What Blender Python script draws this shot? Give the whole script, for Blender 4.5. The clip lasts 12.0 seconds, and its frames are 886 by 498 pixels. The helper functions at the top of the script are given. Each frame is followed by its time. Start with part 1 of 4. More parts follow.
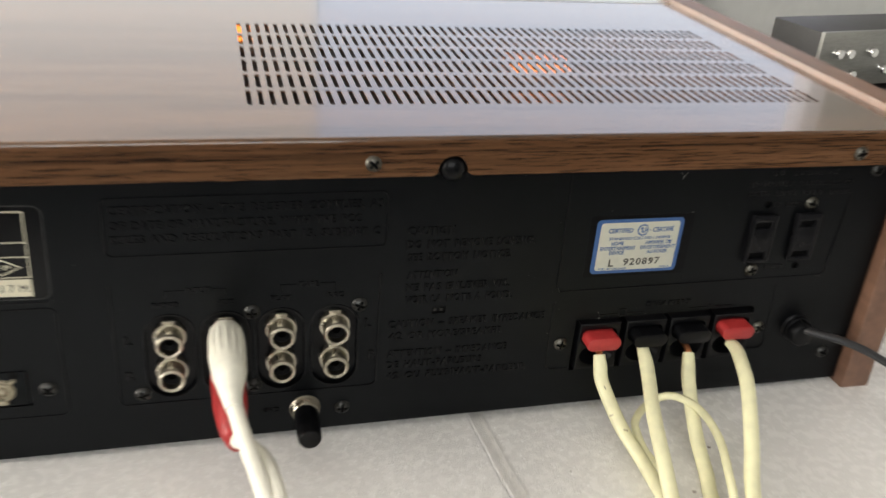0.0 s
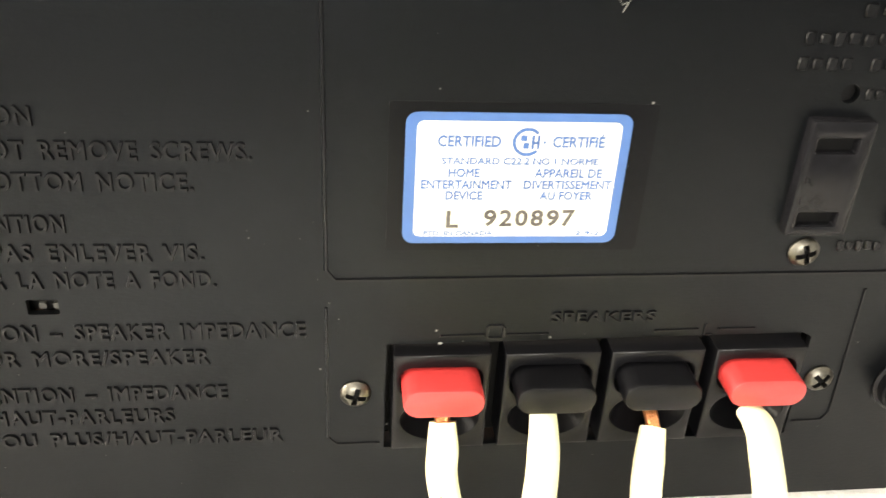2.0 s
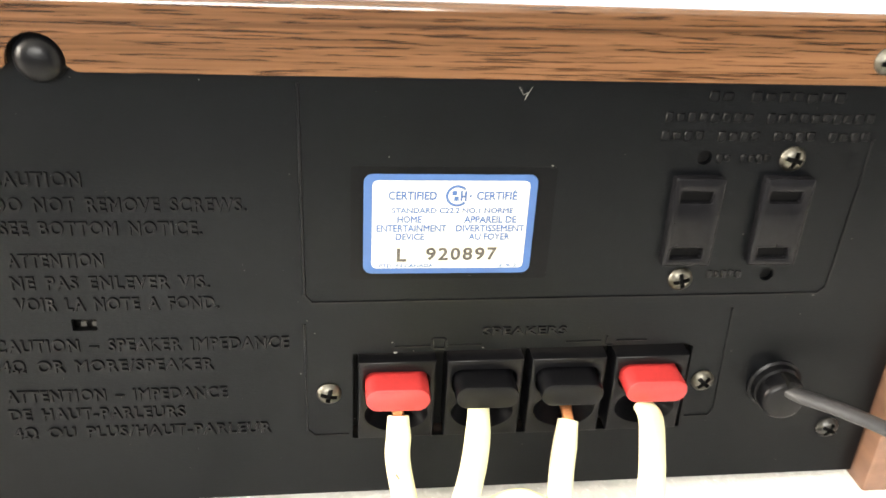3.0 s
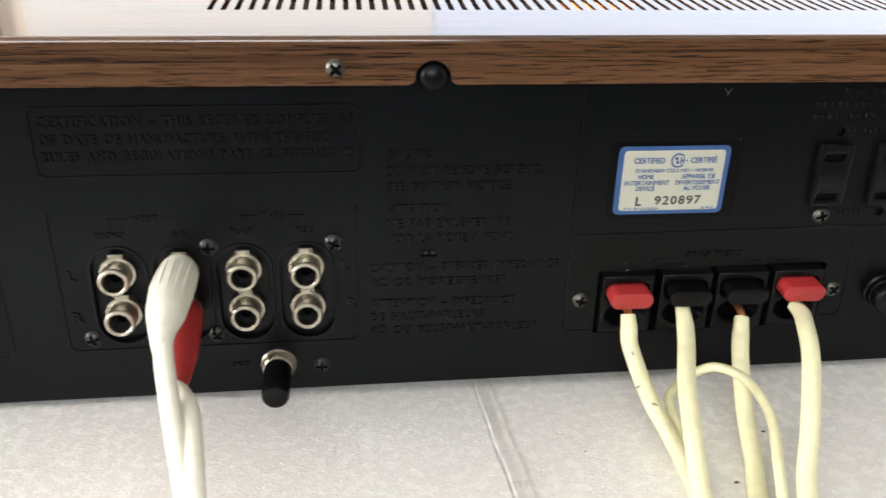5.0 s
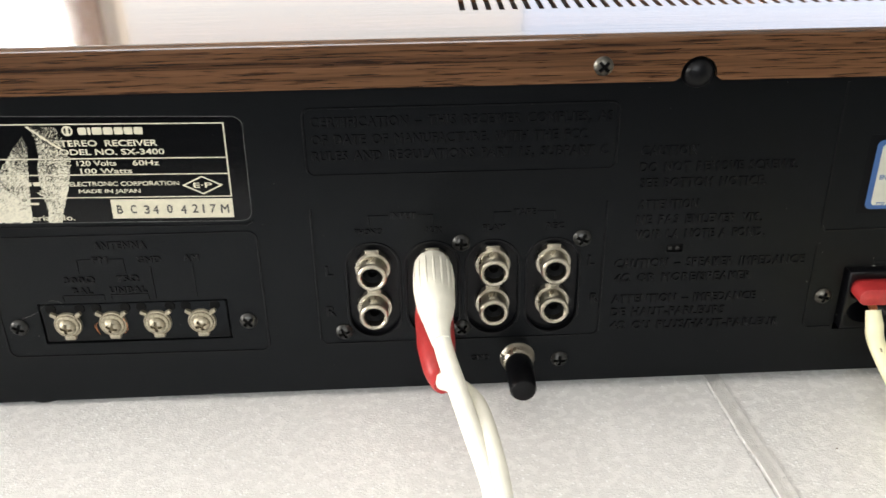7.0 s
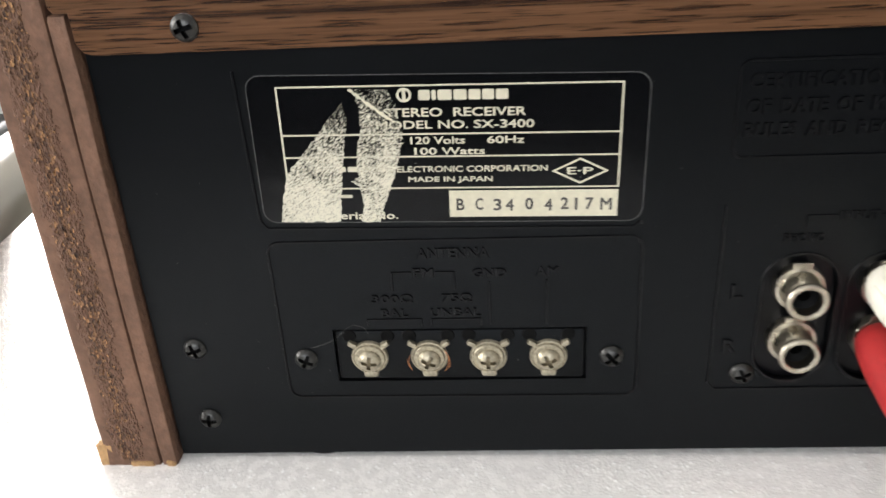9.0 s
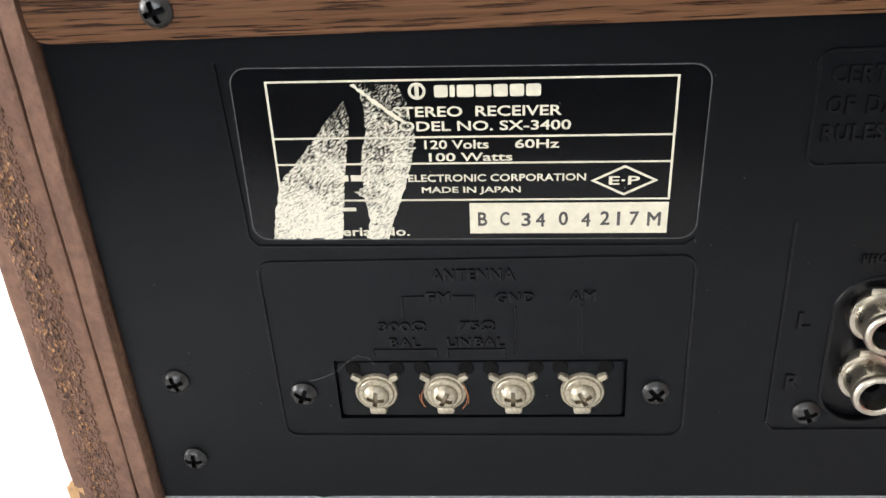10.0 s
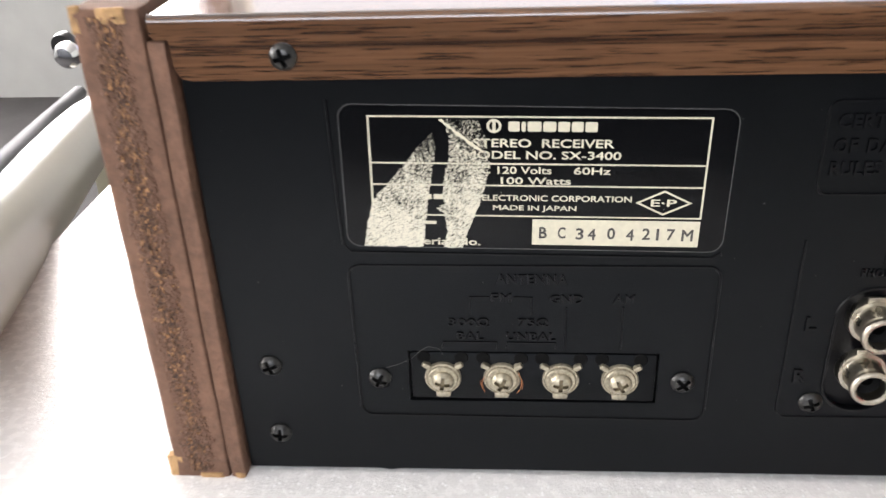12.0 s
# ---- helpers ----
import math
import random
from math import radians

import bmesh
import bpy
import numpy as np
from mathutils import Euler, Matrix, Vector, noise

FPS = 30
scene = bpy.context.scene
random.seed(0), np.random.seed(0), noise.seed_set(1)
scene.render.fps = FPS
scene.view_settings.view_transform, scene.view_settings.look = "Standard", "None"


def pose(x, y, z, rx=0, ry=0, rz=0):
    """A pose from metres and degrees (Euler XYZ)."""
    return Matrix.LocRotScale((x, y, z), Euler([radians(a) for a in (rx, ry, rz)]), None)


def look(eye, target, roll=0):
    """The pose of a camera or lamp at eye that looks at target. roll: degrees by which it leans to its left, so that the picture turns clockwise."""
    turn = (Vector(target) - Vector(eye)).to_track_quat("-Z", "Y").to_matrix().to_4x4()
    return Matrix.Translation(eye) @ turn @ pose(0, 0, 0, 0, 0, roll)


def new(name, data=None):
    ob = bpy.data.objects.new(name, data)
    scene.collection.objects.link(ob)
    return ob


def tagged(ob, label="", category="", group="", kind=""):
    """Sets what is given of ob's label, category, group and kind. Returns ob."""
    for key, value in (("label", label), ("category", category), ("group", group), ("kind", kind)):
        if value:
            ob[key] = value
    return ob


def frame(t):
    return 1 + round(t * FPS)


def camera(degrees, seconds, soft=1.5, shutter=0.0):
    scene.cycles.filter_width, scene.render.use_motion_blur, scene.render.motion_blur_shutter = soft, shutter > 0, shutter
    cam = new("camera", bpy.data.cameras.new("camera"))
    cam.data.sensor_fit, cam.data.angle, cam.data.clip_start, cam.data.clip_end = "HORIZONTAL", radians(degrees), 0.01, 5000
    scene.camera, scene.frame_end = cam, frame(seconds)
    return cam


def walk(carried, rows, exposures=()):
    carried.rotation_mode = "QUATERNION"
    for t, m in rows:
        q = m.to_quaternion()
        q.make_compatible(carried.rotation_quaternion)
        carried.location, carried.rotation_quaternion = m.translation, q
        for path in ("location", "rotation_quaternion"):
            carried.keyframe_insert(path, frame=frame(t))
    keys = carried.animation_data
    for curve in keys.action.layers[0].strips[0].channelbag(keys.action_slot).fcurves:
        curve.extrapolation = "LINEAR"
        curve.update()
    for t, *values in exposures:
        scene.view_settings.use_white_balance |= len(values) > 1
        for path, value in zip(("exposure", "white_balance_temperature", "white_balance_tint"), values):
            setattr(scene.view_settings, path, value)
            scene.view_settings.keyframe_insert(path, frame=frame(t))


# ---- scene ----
cam = camera(52.94, 12.0, shutter=0.4)
# seconds, x, y, z, yaw, pitch, roll
PATH = [
    (0, 0.1508, -0.2532, 0.2091, -15.61, -27.24, 4.71),
    (0.5, 0.1987, -0.1582, 0.1634, -13.86, -29.48, 7.36),
    (1, 0.2400, -0.1132, 0.1350, -10.30, -30.50, 6.40),
    (1.5, 0.2577, -0.1140, 0.1252, -8.25, -30.50, 4.65),
    (2, 0.2665, -0.1174, 0.1275, -7.57, -29.71, 3.56),
    (2.5, 0.2711, -0.1300, 0.1334, -7.55, -28.41, 3.41),
    (2.7, 0.2714, -0.1387, 0.1388, -7.32, -27.90, 3.24),
    (4.3, 0.2392, -0.2108, 0.1678, -9.42, -27.46, 3.19),
    (4.5, 0.2251, -0.2192, 0.1646, -8.20, -27.10, 2.73),
    (5, 0.1996, -0.2313, 0.1698, -6.50, -27.01, 1.45),
    (5.5, 0.1866, -0.2382, 0.1717, -5.10, -27.14, 0.70),
    (6, 0.1766, -0.2374, 0.1724, -4.16, -27.12, 0.15),
    (6.5, 0.1590, -0.2347, 0.1726, -2.35, -27.52, -0.79),
    (7, 0.1490, -0.2311, 0.1710, -1.12, -27.27, -1.09),
    (7.5, 0.1380, -0.2343, 0.1719, 0.34, -27.31, -1.07),
    (7.7, 0.1307, -0.2348, 0.1737, 1.56, -27.57, -1.32),
    (9.3, 0.0684, -0.1512, 0.1385, 5.50, -27.85, -3.71),
    (9.5, 0.0679, -0.1465, 0.1370, 5.54, -27.95, -3.69),
    (10, 0.0695, -0.1395, 0.1371, 5.86, -28.35, -3.77),
    (10.5, 0.0697, -0.1346, 0.1343, 5.90, -28.40, -3.63),
    (11, 0.0730, -0.1314, 0.1354, 6.20, -28.40, -3.59),
    (11.5, 0.0671, -0.1359, 0.1372, 6.44, -28.32, -2.89),
    (12, 0.0577, -0.1655, 0.1531, 5.60, -28.36, -2.47),
]
EXPOSURES = [(0, -0.08, 7000, 10), (0.5, 0.0, 6900, 10), (1, 1.85, 7000, 10), (1.5, 2.35, 7850, 10), (2, 2.1, 7800, 10), (2.7, 2.0, 7700, 10), (4.3, 0.90, 6650, 10), (4.5, 0.62, 6650, 10), (5, 0.34, 6750, 10), (7.7, 0.36, 6750, 10), (9.3, 0.30, 6500, 12), (9.7, 0.42, 6450, 12), (10.4, 0.88, 6350, 17), (11.5, 0.95, 6350, 17), (12, 0.52, 6450, 15)]
walk(cam, [(t, pose(x, y, z, 90 + pitch, 0, yaw) @ pose(0, 0, 0, 0, 0, roll)) for t, x, y, z, yaw, pitch, roll in PATH], EXPOSURES)

# ---- light: sky through the windows of the room, and an added south fill ----
world = bpy.data.worlds.new("world")
scene.world = world
world.use_nodes = True
wn = world.node_tree.nodes
sky = wn.new("ShaderNodeTexSky")
sky.sky_type, sky.sun_disc = "NISHITA", False
sky.sun_elevation, sky.sun_rotation = radians(40), radians(200)
wn["Background"].inputs["Strength"].default_value = 0.12
world.node_tree.links.new(sky.outputs["Color"], wn["Background"].inputs["Color"])


def window_lamp(name, eye, target, width, height, watts, colour):
    data = bpy.data.lights.new(name, "AREA")
    data.shape, data.size, data.size_y, data.energy, data.color = "RECTANGLE", width, height, watts, colour
    lamp = new(name, data)
    lamp.matrix_basis = look(eye, target)
    return lamp


window_lamp("window_or_fill_light", (-1.66, 2.68, 0.75), (-1.66, 0.0, 0.75), 1.36, 1.48, 150, (1.0, 0.98, 0.95))
window_lamp("window_or_fill_light", (-0.175, 2.68, 0.75), (-0.175, 0.0, 0.75), 1.31, 1.48, 5.7, (1.0, 0.82, 0.62))
window_lamp("window_or_fill_light", (1.442, 2.68, 0.75), (1.442, 0.0, 0.75), 1.915, 1.48, 8.0, (0.94, 0.91, 1.0))
# added fill from the unseen south side, for the faces towards the camera
window_lamp("window_or_fill_light", (-0.375, -2.66, 1.05), (-0.375, 0.0, 1.0), 1.9, 1.06, 38, (0.92, 0.96, 1.0))
window_lamp("window_or_fill_light", (-3.06, -0.3, 0.8), (0.0, -0.3, 0.8), 1.66, 1.36, 105, (1.0, 0.98, 0.95))


# ---- materials ----
def material(name, colour, rough=0.5, metal=0.0, spread=0.0, scale=200.0, bump=0.0, bump_scale=None, stretch=(1, 1, 1), dark=None,
             patch=0.0, coat=0.0, transmission=0.0, gloss=0.5):
    """A base colour that wanders between two tones by fine and broad noise, with a fine relief."""
    m = bpy.data.materials.new(name)
    m.use_nodes = True
    n, l = m.node_tree.nodes, m.node_tree.links
    b = n["Principled BSDF"]
    b.inputs["Roughness"].default_value = rough
    b.inputs["Metallic"].default_value = metal
    b.inputs["Specular IOR Level"].default_value = gloss
    b.inputs["Coat Weight"].default_value = coat
    b.inputs["Coat Roughness"].default_value = 0.12
    b.inputs["Transmission Weight"].default_value = transmission
    b.inputs["Base Color"].default_value = (*colour, 1)
    if not (spread or bump):
        return m
    where, place = n.new("ShaderNodeTexCoord"), n.new("ShaderNodeMapping")
    place.inputs["Scale"].default_value = stretch
    l.new(where.outputs["Object"], place.inputs["Vector"])
    fine, broad = n.new("ShaderNodeTexNoise"), n.new("ShaderNodeTexNoise")
    fine.inputs["Scale"].default_value, fine.inputs["Detail"].default_value = scale, 6
    broad.inputs["Scale"].default_value, broad.inputs["Detail"].default_value = scale / 9, 3
    for node in (fine, broad):
        l.new(place.outputs["Vector"], node.inputs["Vector"])
    if spread:
        both = n.new("ShaderNodeMath")
        both.operation = "MULTIPLY_ADD"
        both.inputs[1].default_value = 0.5
        half = n.new("ShaderNodeMath")
        half.operation = "MULTIPLY"
        half.inputs[1].default_value = 0.5
        l.new(broad.outputs["Fac"], half.inputs[0])
        l.new(fine.outputs["Fac"], both.inputs[0])
        l.new(half.outputs[0], both.inputs[2])
        ramp = n.new("ShaderNodeValToRGB")
        low = dark or tuple(c * (1 - spread) for c in colour)
        ramp.color_ramp.elements[0].color, ramp.color_ramp.elements[1].color = (*low, 1), (*(min(1, c * (1 + spread * 0.5)) for c in colour), 1)
        ramp.color_ramp.elements[0].position, ramp.color_ramp.elements[1].position = 0.38, 0.62
        l.new(both.outputs[0], ramp.inputs["Fac"])
        l.new(ramp.outputs["Color"], b.inputs["Base Color"])
    if patch:
        vary = n.new("ShaderNodeMapRange")
        vary.inputs["From Min"].default_value, vary.inputs["From Max"].default_value = 0.35, 0.65
        vary.inputs["To Min"].default_value, vary.inputs["To Max"].default_value = max(0.02, rough - patch), rough + patch
        l.new(broad.outputs["Fac"], vary.inputs["Value"])
        l.new(vary.outputs["Result"], b.inputs["Roughness"])
    if bump:
        relief = n.new("ShaderNodeBump")
        relief.inputs["Strength"].default_value, relief.inputs["Distance"].default_value = bump, 0.001
        if bump_scale:
            grit = n.new("ShaderNodeTexNoise")
            grit.inputs["Scale"].default_value, grit.inputs["Detail"].default_value = bump_scale, 4
            l.new(place.outputs["Vector"], grit.inputs["Vector"])
            l.new(grit.outputs["Fac"], relief.inputs["Height"])
        else:
            l.new(fine.outputs["Fac"], relief.inputs["Height"])
        l.new(relief.outputs["Normal"], b.inputs["Normal"])
    return m


def walnut(name, light, middle, dark, rough, bump, coat=0.0):
    """Wood-grain vinyl: long figure lines along x that drift and part, with short dark pores."""
    m = bpy.data.materials.new(name)
    m.use_nodes = True
    n, l = m.node_tree.nodes, m.node_tree.links
    b = n["Principled BSDF"]
    b.inputs["Roughness"].default_value = rough
    b.inputs["Coat Weight"].default_value, b.inputs["Coat Roughness"].default_value = coat, 0.07
    where = n.new("ShaderNodeTexCoord")

    def layer(sx, sy, sz, detail, distort=0.0):
        place, tex = n.new("ShaderNodeMapping"), n.new("ShaderNodeTexNoise")
        place.inputs["Scale"].default_value = (sx, sy, sz)
        tex.inputs["Scale"].default_value, tex.inputs["Detail"].default_value = 1.0, detail
        tex.inputs["Distortion"].default_value = distort
        l.new(where.outputs["Object"], place.inputs["Vector"])
        l.new(place.outputs["Vector"], tex.inputs["Vector"])
        return tex.outputs["Fac"]

    figure = layer(2.6, 60, 175, 6, 0.9)
    grain = layer(18, 900, 1500, 3, 0.3)
    pores = layer(90, 2300, 2900, 2)
    veins = layer(2.2, 40, 330, 6, 1.1)
    mix = n.new("ShaderNodeMath")
    mix.operation, mix.inputs[1].default_value = "MULTIPLY_ADD", 0.35
    l.new(grain, mix.inputs[0])
    big = n.new("ShaderNodeMath")
    big.operation, big.inputs[1].default_value = "MULTIPLY", 0.65
    l.new(figure, big.inputs[0])
    l.new(big.outputs[0], mix.inputs[2])
    ramp = n.new("ShaderNodeValToRGB")
    e = ramp.color_ramp.elements
    e[0].position, e[0].color = 0.40, (*dark, 1)
    e[1].position, e[1].color = 0.64, (*light, 1)
    mid = e.new(0.475)
    mid.color = (*middle, 1)
    l.new(mix.outputs[0], ramp.inputs["Fac"])
    pore = n.new("ShaderNodeValToRGB")
    pore.color_ramp.elements[0].position, pore.color_ramp.elements[0].color = 0.37, (0.36, 0.32, 0.30, 1)
    pore.color_ramp.elements[1].position, pore.color_ramp.elements[1].color = 0.46, (1, 1, 1, 1)
    l.new(pores, pore.inputs["Fac"])
    times = n.new("ShaderNodeMix")
    times.data_type, times.blend_type = "RGBA", "MULTIPLY"
    times.inputs["Factor"].default_value = 1.0
    l.new(ramp.outputs["Color"], times.inputs["A"])
    l.new(pore.outputs["Color"], times.inputs["B"])
    vein = n.new("ShaderNodeValToRGB")
    vein.color_ramp.elements[0].position, vein.color_ramp.elements[0].color = 0.54, (1, 1, 1, 1)
    vein.color_ramp.elements[1].position, vein.color_ramp.elements[1].color = 0.66, (0.38, 0.35, 0.34, 1)
    l.new(veins, vein.inputs["Fac"])
    lined = n.new("ShaderNodeMix")
    lined.data_type, lined.blend_type = "RGBA", "MULTIPLY"
    lined.inputs["Factor"].default_value = 1.0
    l.new(times.outputs["Result"], lined.inputs["A"])
    l.new(vein.outputs["Color"], lined.inputs["B"])
    l.new(lined.outputs["Result"], b.inputs["Base Color"])
    relief = n.new("ShaderNodeBump")
    relief.inputs["Strength"].default_value, relief.inputs["Distance"].default_value = bump, 0.0004
    l.new(grain, relief.inputs["Height"])
    l.new(relief.outputs["Normal"], b.inputs["Normal"])
    return m


PANEL = material("black_satin_enamel", (0.0012, 0.0014, 0.0018), 0.36, spread=0.25, scale=900, bump=0.06, bump_scale=2200, stretch=(0.35, 1, 1), gloss=0.18)
PANEL.node_tree.nodes["Principled BSDF"].inputs["Specular Tint"].default_value = (0.88, 0.95, 1.0, 1)
BLACK = material("black_plastic", (0.003, 0.0031, 0.0038), 0.3, spread=0.3, scale=600, bump=0.05, gloss=0.17)
WALNUT = walnut("walnut_vinyl", (0.152, 0.074, 0.036), (0.094, 0.044, 0.020), (0.038, 0.018, 0.010), 0.15, 0.12, 0.7)
WALNUT_DULL = walnut("walnut_cheek", (0.195, 0.10, 0.062), (0.165, 0.08, 0.048), (0.10, 0.047, 0.029), 0.5, 0.3, 0.08)
FIBRE = material("brown_painted_fibreboard", (0.16, 0.083, 0.05), 0.8, spread=0.3, scale=500, bump=0.5)


def foam_material():
    """Expanded foam sheet: fine glossy cells on a softly mottled skin, with glints put into the colour as scattered
    pale flakes.
    """
    m = material("white_packing_foam", (0.83, 0.815, 0.79), 0.26, spread=0.05, scale=2600, patch=0.06)
    n, l = m.node_tree.nodes, m.node_tree.links
    where, grit, flakes = n.new("ShaderNodeTexCoord"), n.new("ShaderNodeTexNoise"), n.new("ShaderNodeTexVoronoi")
    grit.inputs["Scale"].default_value, grit.inputs["Detail"].default_value = 1300, 5
    flakes.inputs["Scale"].default_value = 480
    for node in (grit, flakes):
        l.new(where.outputs["Object"], node.inputs["Vector"])
    both, dent, add, relief = n.new("ShaderNodeMath"), n.new("ShaderNodeMapRange"), n.new("ShaderNodeMath"), n.new("ShaderNodeBump")
    both.operation, both.inputs[1].default_value = "MULTIPLY", 0.8
    l.new(grit.outputs["Fac"], both.inputs[0])
    dent.inputs["From Min"].default_value, dent.inputs["From Max"].default_value = 0.0, 0.28
    dent.inputs["To Min"].default_value, dent.inputs["To Max"].default_value = 0.5, 0.0
    l.new(flakes.outputs["Distance"], dent.inputs["Value"])
    add.operation = "ADD"
    l.new(both.outputs[0], add.inputs[0])
    l.new(dent.outputs["Result"], add.inputs[1])
    # painted glints: a paler base colour at the flake centres
    glint, pale = n.new("ShaderNodeMapRange"), n.new("ShaderNodeMix")
    glint.inputs["From Min"].default_value, glint.inputs["From Max"].default_value = 0.22, 0.12
    l.new(flakes.outputs["Distance"], glint.inputs["Value"])
    pale.data_type, pale.inputs["B"].default_value = "RGBA", (0.96, 0.955, 0.94, 1)
    skin = n["Principled BSDF"].inputs["Base Color"]
    l.new(skin.links[0].from_socket, pale.inputs["A"])
    l.new(glint.outputs["Result"], pale.inputs["Factor"])
    l.new(pale.outputs["Result"], skin)
    relief.inputs["Strength"].default_value, relief.inputs["Distance"].default_value = 0.2, 0.001
    l.new(add.outputs[0], relief.inputs["Height"])
    l.new(relief.outputs["Normal"], n["Principled BSDF"].inputs["Normal"])
    return m


FOAM = foam_material()
WALL = material("white_wall_paint", (0.74, 0.75, 0.73), 0.85, spread=0.05, scale=20, bump=0.1)
# dark tone chosen to dim what the black panel reflects
DARK_WALL = material("dark_reflection_wall", (0.042, 0.047, 0.058), 0.55, spread=0.35, scale=30, bump=0.2, stretch=(6, 6, 0.4))
FLOOR = material("dark_reflection_floor", (0.035, 0.033, 0.032), 0.95, spread=0.15, scale=120, bump=0.5)
CEILING = material("ceiling_paint", (0.82, 0.81, 0.79), 0.9, spread=0.04, scale=15)


# ---- tools for meshes (receiver measures are in mm, heights from 13.5 mm under the foam) ----
BASE, K = 13.5, 0.86


def mm(x, y, z):
    return Vector((x, y, z - BASE)) * K / 1000


def box(bm, x0, x1, y0, y1, z0, z1, bevel=0.0, segments=2):
    made = bmesh.ops.create_cube(bm, size=1.0)
    for v in made["verts"]:
        v.co = Vector(((x0 + x1) / 2 + v.co.x * (x1 - x0), (y0 + y1) / 2 + v.co.y * (y1 - y0), (z0 + z1) / 2 + v.co.z * (z1 - z0)))
    if bevel:
        edges = list({e for v in made["verts"] for e in v.link_edges})
        bmesh.ops.bevel(bm, geom=edges, offset=bevel, segments=segments, profile=0.6, affect="EDGES")
    return bm


def mm_box(x0, x1, y0, y1, z0, z1, bevel=0.0, segments=2):
    a, b = mm(x0, y0, z0), mm(x1, y1, z1)
    return box(bmesh.new(), a.x, b.x, a.y, b.y, a.z, b.z, bevel * K / 1000, segments)


def smooth(bm, angle=40):
    for f in bm.faces:
        f.smooth = True
    for e in bm.edges:
        if len(e.link_faces) == 2 and e.calc_face_angle(0) > radians(angle):
            e.smooth = False
    return bm


def part(name, bm, mat, parent=None, label="", at=None, mesh=None):
    """Links a bmesh, or a mesh that is shared, as one object under a thing or a part."""
    if mesh is None:
        bmesh.ops.recalc_face_normals(bm, faces=bm.faces)
        smooth(bm)
        mesh = bpy.data.meshes.new(name)
        bm.to_mesh(mesh)
        bm.free()
        mesh.materials.append(mat)
    ob = new(name, mesh)
    if at is not None:
        ob.matrix_basis = at if isinstance(at, Matrix) else Matrix.Translation(at)
    if parent is not None:
        ob.parent = parent
        if parent.type == "EMPTY":
            ob.matrix_parent_inverse = parent.matrix_basis.inverted()
    if label:
        ob["label"] = label
    return ob


def thing(name, at, label, category, group=""):
    ob = new(name)
    ob.empty_display_size = 0.02
    ob.matrix_basis = Matrix.Translation(at)
    return tagged(ob, label, category, group)


def structure(name, bm, mat, label="", category=""):
    return tagged(part(name, bm, mat), label, category, kind="structure")


def room_box(name, x0, x1, y0, y1, z0, z1, mat, label="", category="wall"):
    return structure(name, box(bmesh.new(), x0, x1, y0, y1, z0, z1), mat, label, category)


# ---- the room ----
FL = -0.76
# unseen floor; its dark colour is added to lower the panel's reflection
room_box("floor", -3, 3, -2.8, 2.8, FL - 0.1, FL, FLOOR, "unseen floor, darkened to dim the panel's reflection", "floor")
room_box("ceiling", -3, 3, -2.8, 2.8, 1.7, 1.8, CEILING, "plain white ceiling", "ceiling")


def wall_with_windows(name, y0, y1, openings, mat, label):
    """A wall along x, pierced by windows (x0, x1, z0, z1) in order of x."""
    bm, x = bmesh.new(), -3
    for wx0, wx1, wz0, wz1 in openings:
        for a, b, z0, z1 in ((x, wx0, FL, 1.7), (wx0, wx1, FL, wz0), (wx0, wx1, wz1, 1.7)):
            box(bm, a, b, y0, y1, z0, z1)
        x = wx1
    box(bm, x, 3, y0, y1, FL, 1.7)
    return structure(name, bm, mat, label, "wall")


wall_with_windows("wall_north", 2.6, 2.8, [(-2.35, -0.97, 0.0, 1.5), (-0.84, 2.41, 0.0, 1.5)], WALL, "white painted wall with two wide windows")
# unseen wall, made dark to keep the panel's reflection low
wall_with_windows("wall_south", -2.8, -2.6, [(-1.35, 0.6, 0.5, 1.6)], DARK_WALL, "added unseen dark wall with an opening for the fill lamp")
room_box("trim", -0.965, -0.845, 2.55, 2.599, FL, 1.69, WALNUT_DULL, "dark wooden post between the windows", "trim")
# added sheet: its grey stands in for shade on the overbright wall
room_box("trim", -2.35, -0.97, 2.57, 2.599, FL, -0.03, material("shaded_wall_grey", (0.33, 0.33, 0.31), 0.6, spread=0.06, scale=14), "added grey sheet that darkens the wall under the window", "wall panel")
bm = bmesh.new()
for y0, y1, z0, z1 in ((-2.8, -1.15, FL, 1.7), (0.55, 2.8, FL, 1.7), (-1.15, 0.55, FL, 0.1), (-1.15, 0.55, 1.5, 1.7)):
    box(bm, -3.2, -3, y0, y1, z0, z1)
structure("wall_west", bm, WALL, "white painted wall with a window", "wall")
room_box("wall_east", 3, 3.2, -2.8, 2.8, FL, 1.7, WALL, "white painted wall")

# ---- the table and its foam sheet ----
table = thing("table", (0.27, 0.1, FL), "plain white table that carries the receiver", "table")
WHITE_LAMINATE = material("white_laminate", (0.75, 0.74, 0.72), 0.4, spread=0.05, scale=60)
part("tabletop", box(bmesh.new(), -0.115, 0.54, -0.17, 0.29, -0.04, -0.006, 0.003), WHITE_LAMINATE, table)
for x in (-0.08, 0.50):
    for y in (-0.13, 0.25):
        part("leg", box(bmesh.new(), x - 0.025, x + 0.025, y - 0.025, y + 0.025, FL, -0.04, 0.004), WHITE_LAMINATE, table)


def seam_x(y):
    """The joint of two foam sheets, which wanders a little."""
    return 0.2376 - 0.085 * y + 0.0007 * noise.noise(Vector((2, y * 60, 0))) + 0.0002 * noise.noise(Vector((7, y * 300, 0)))


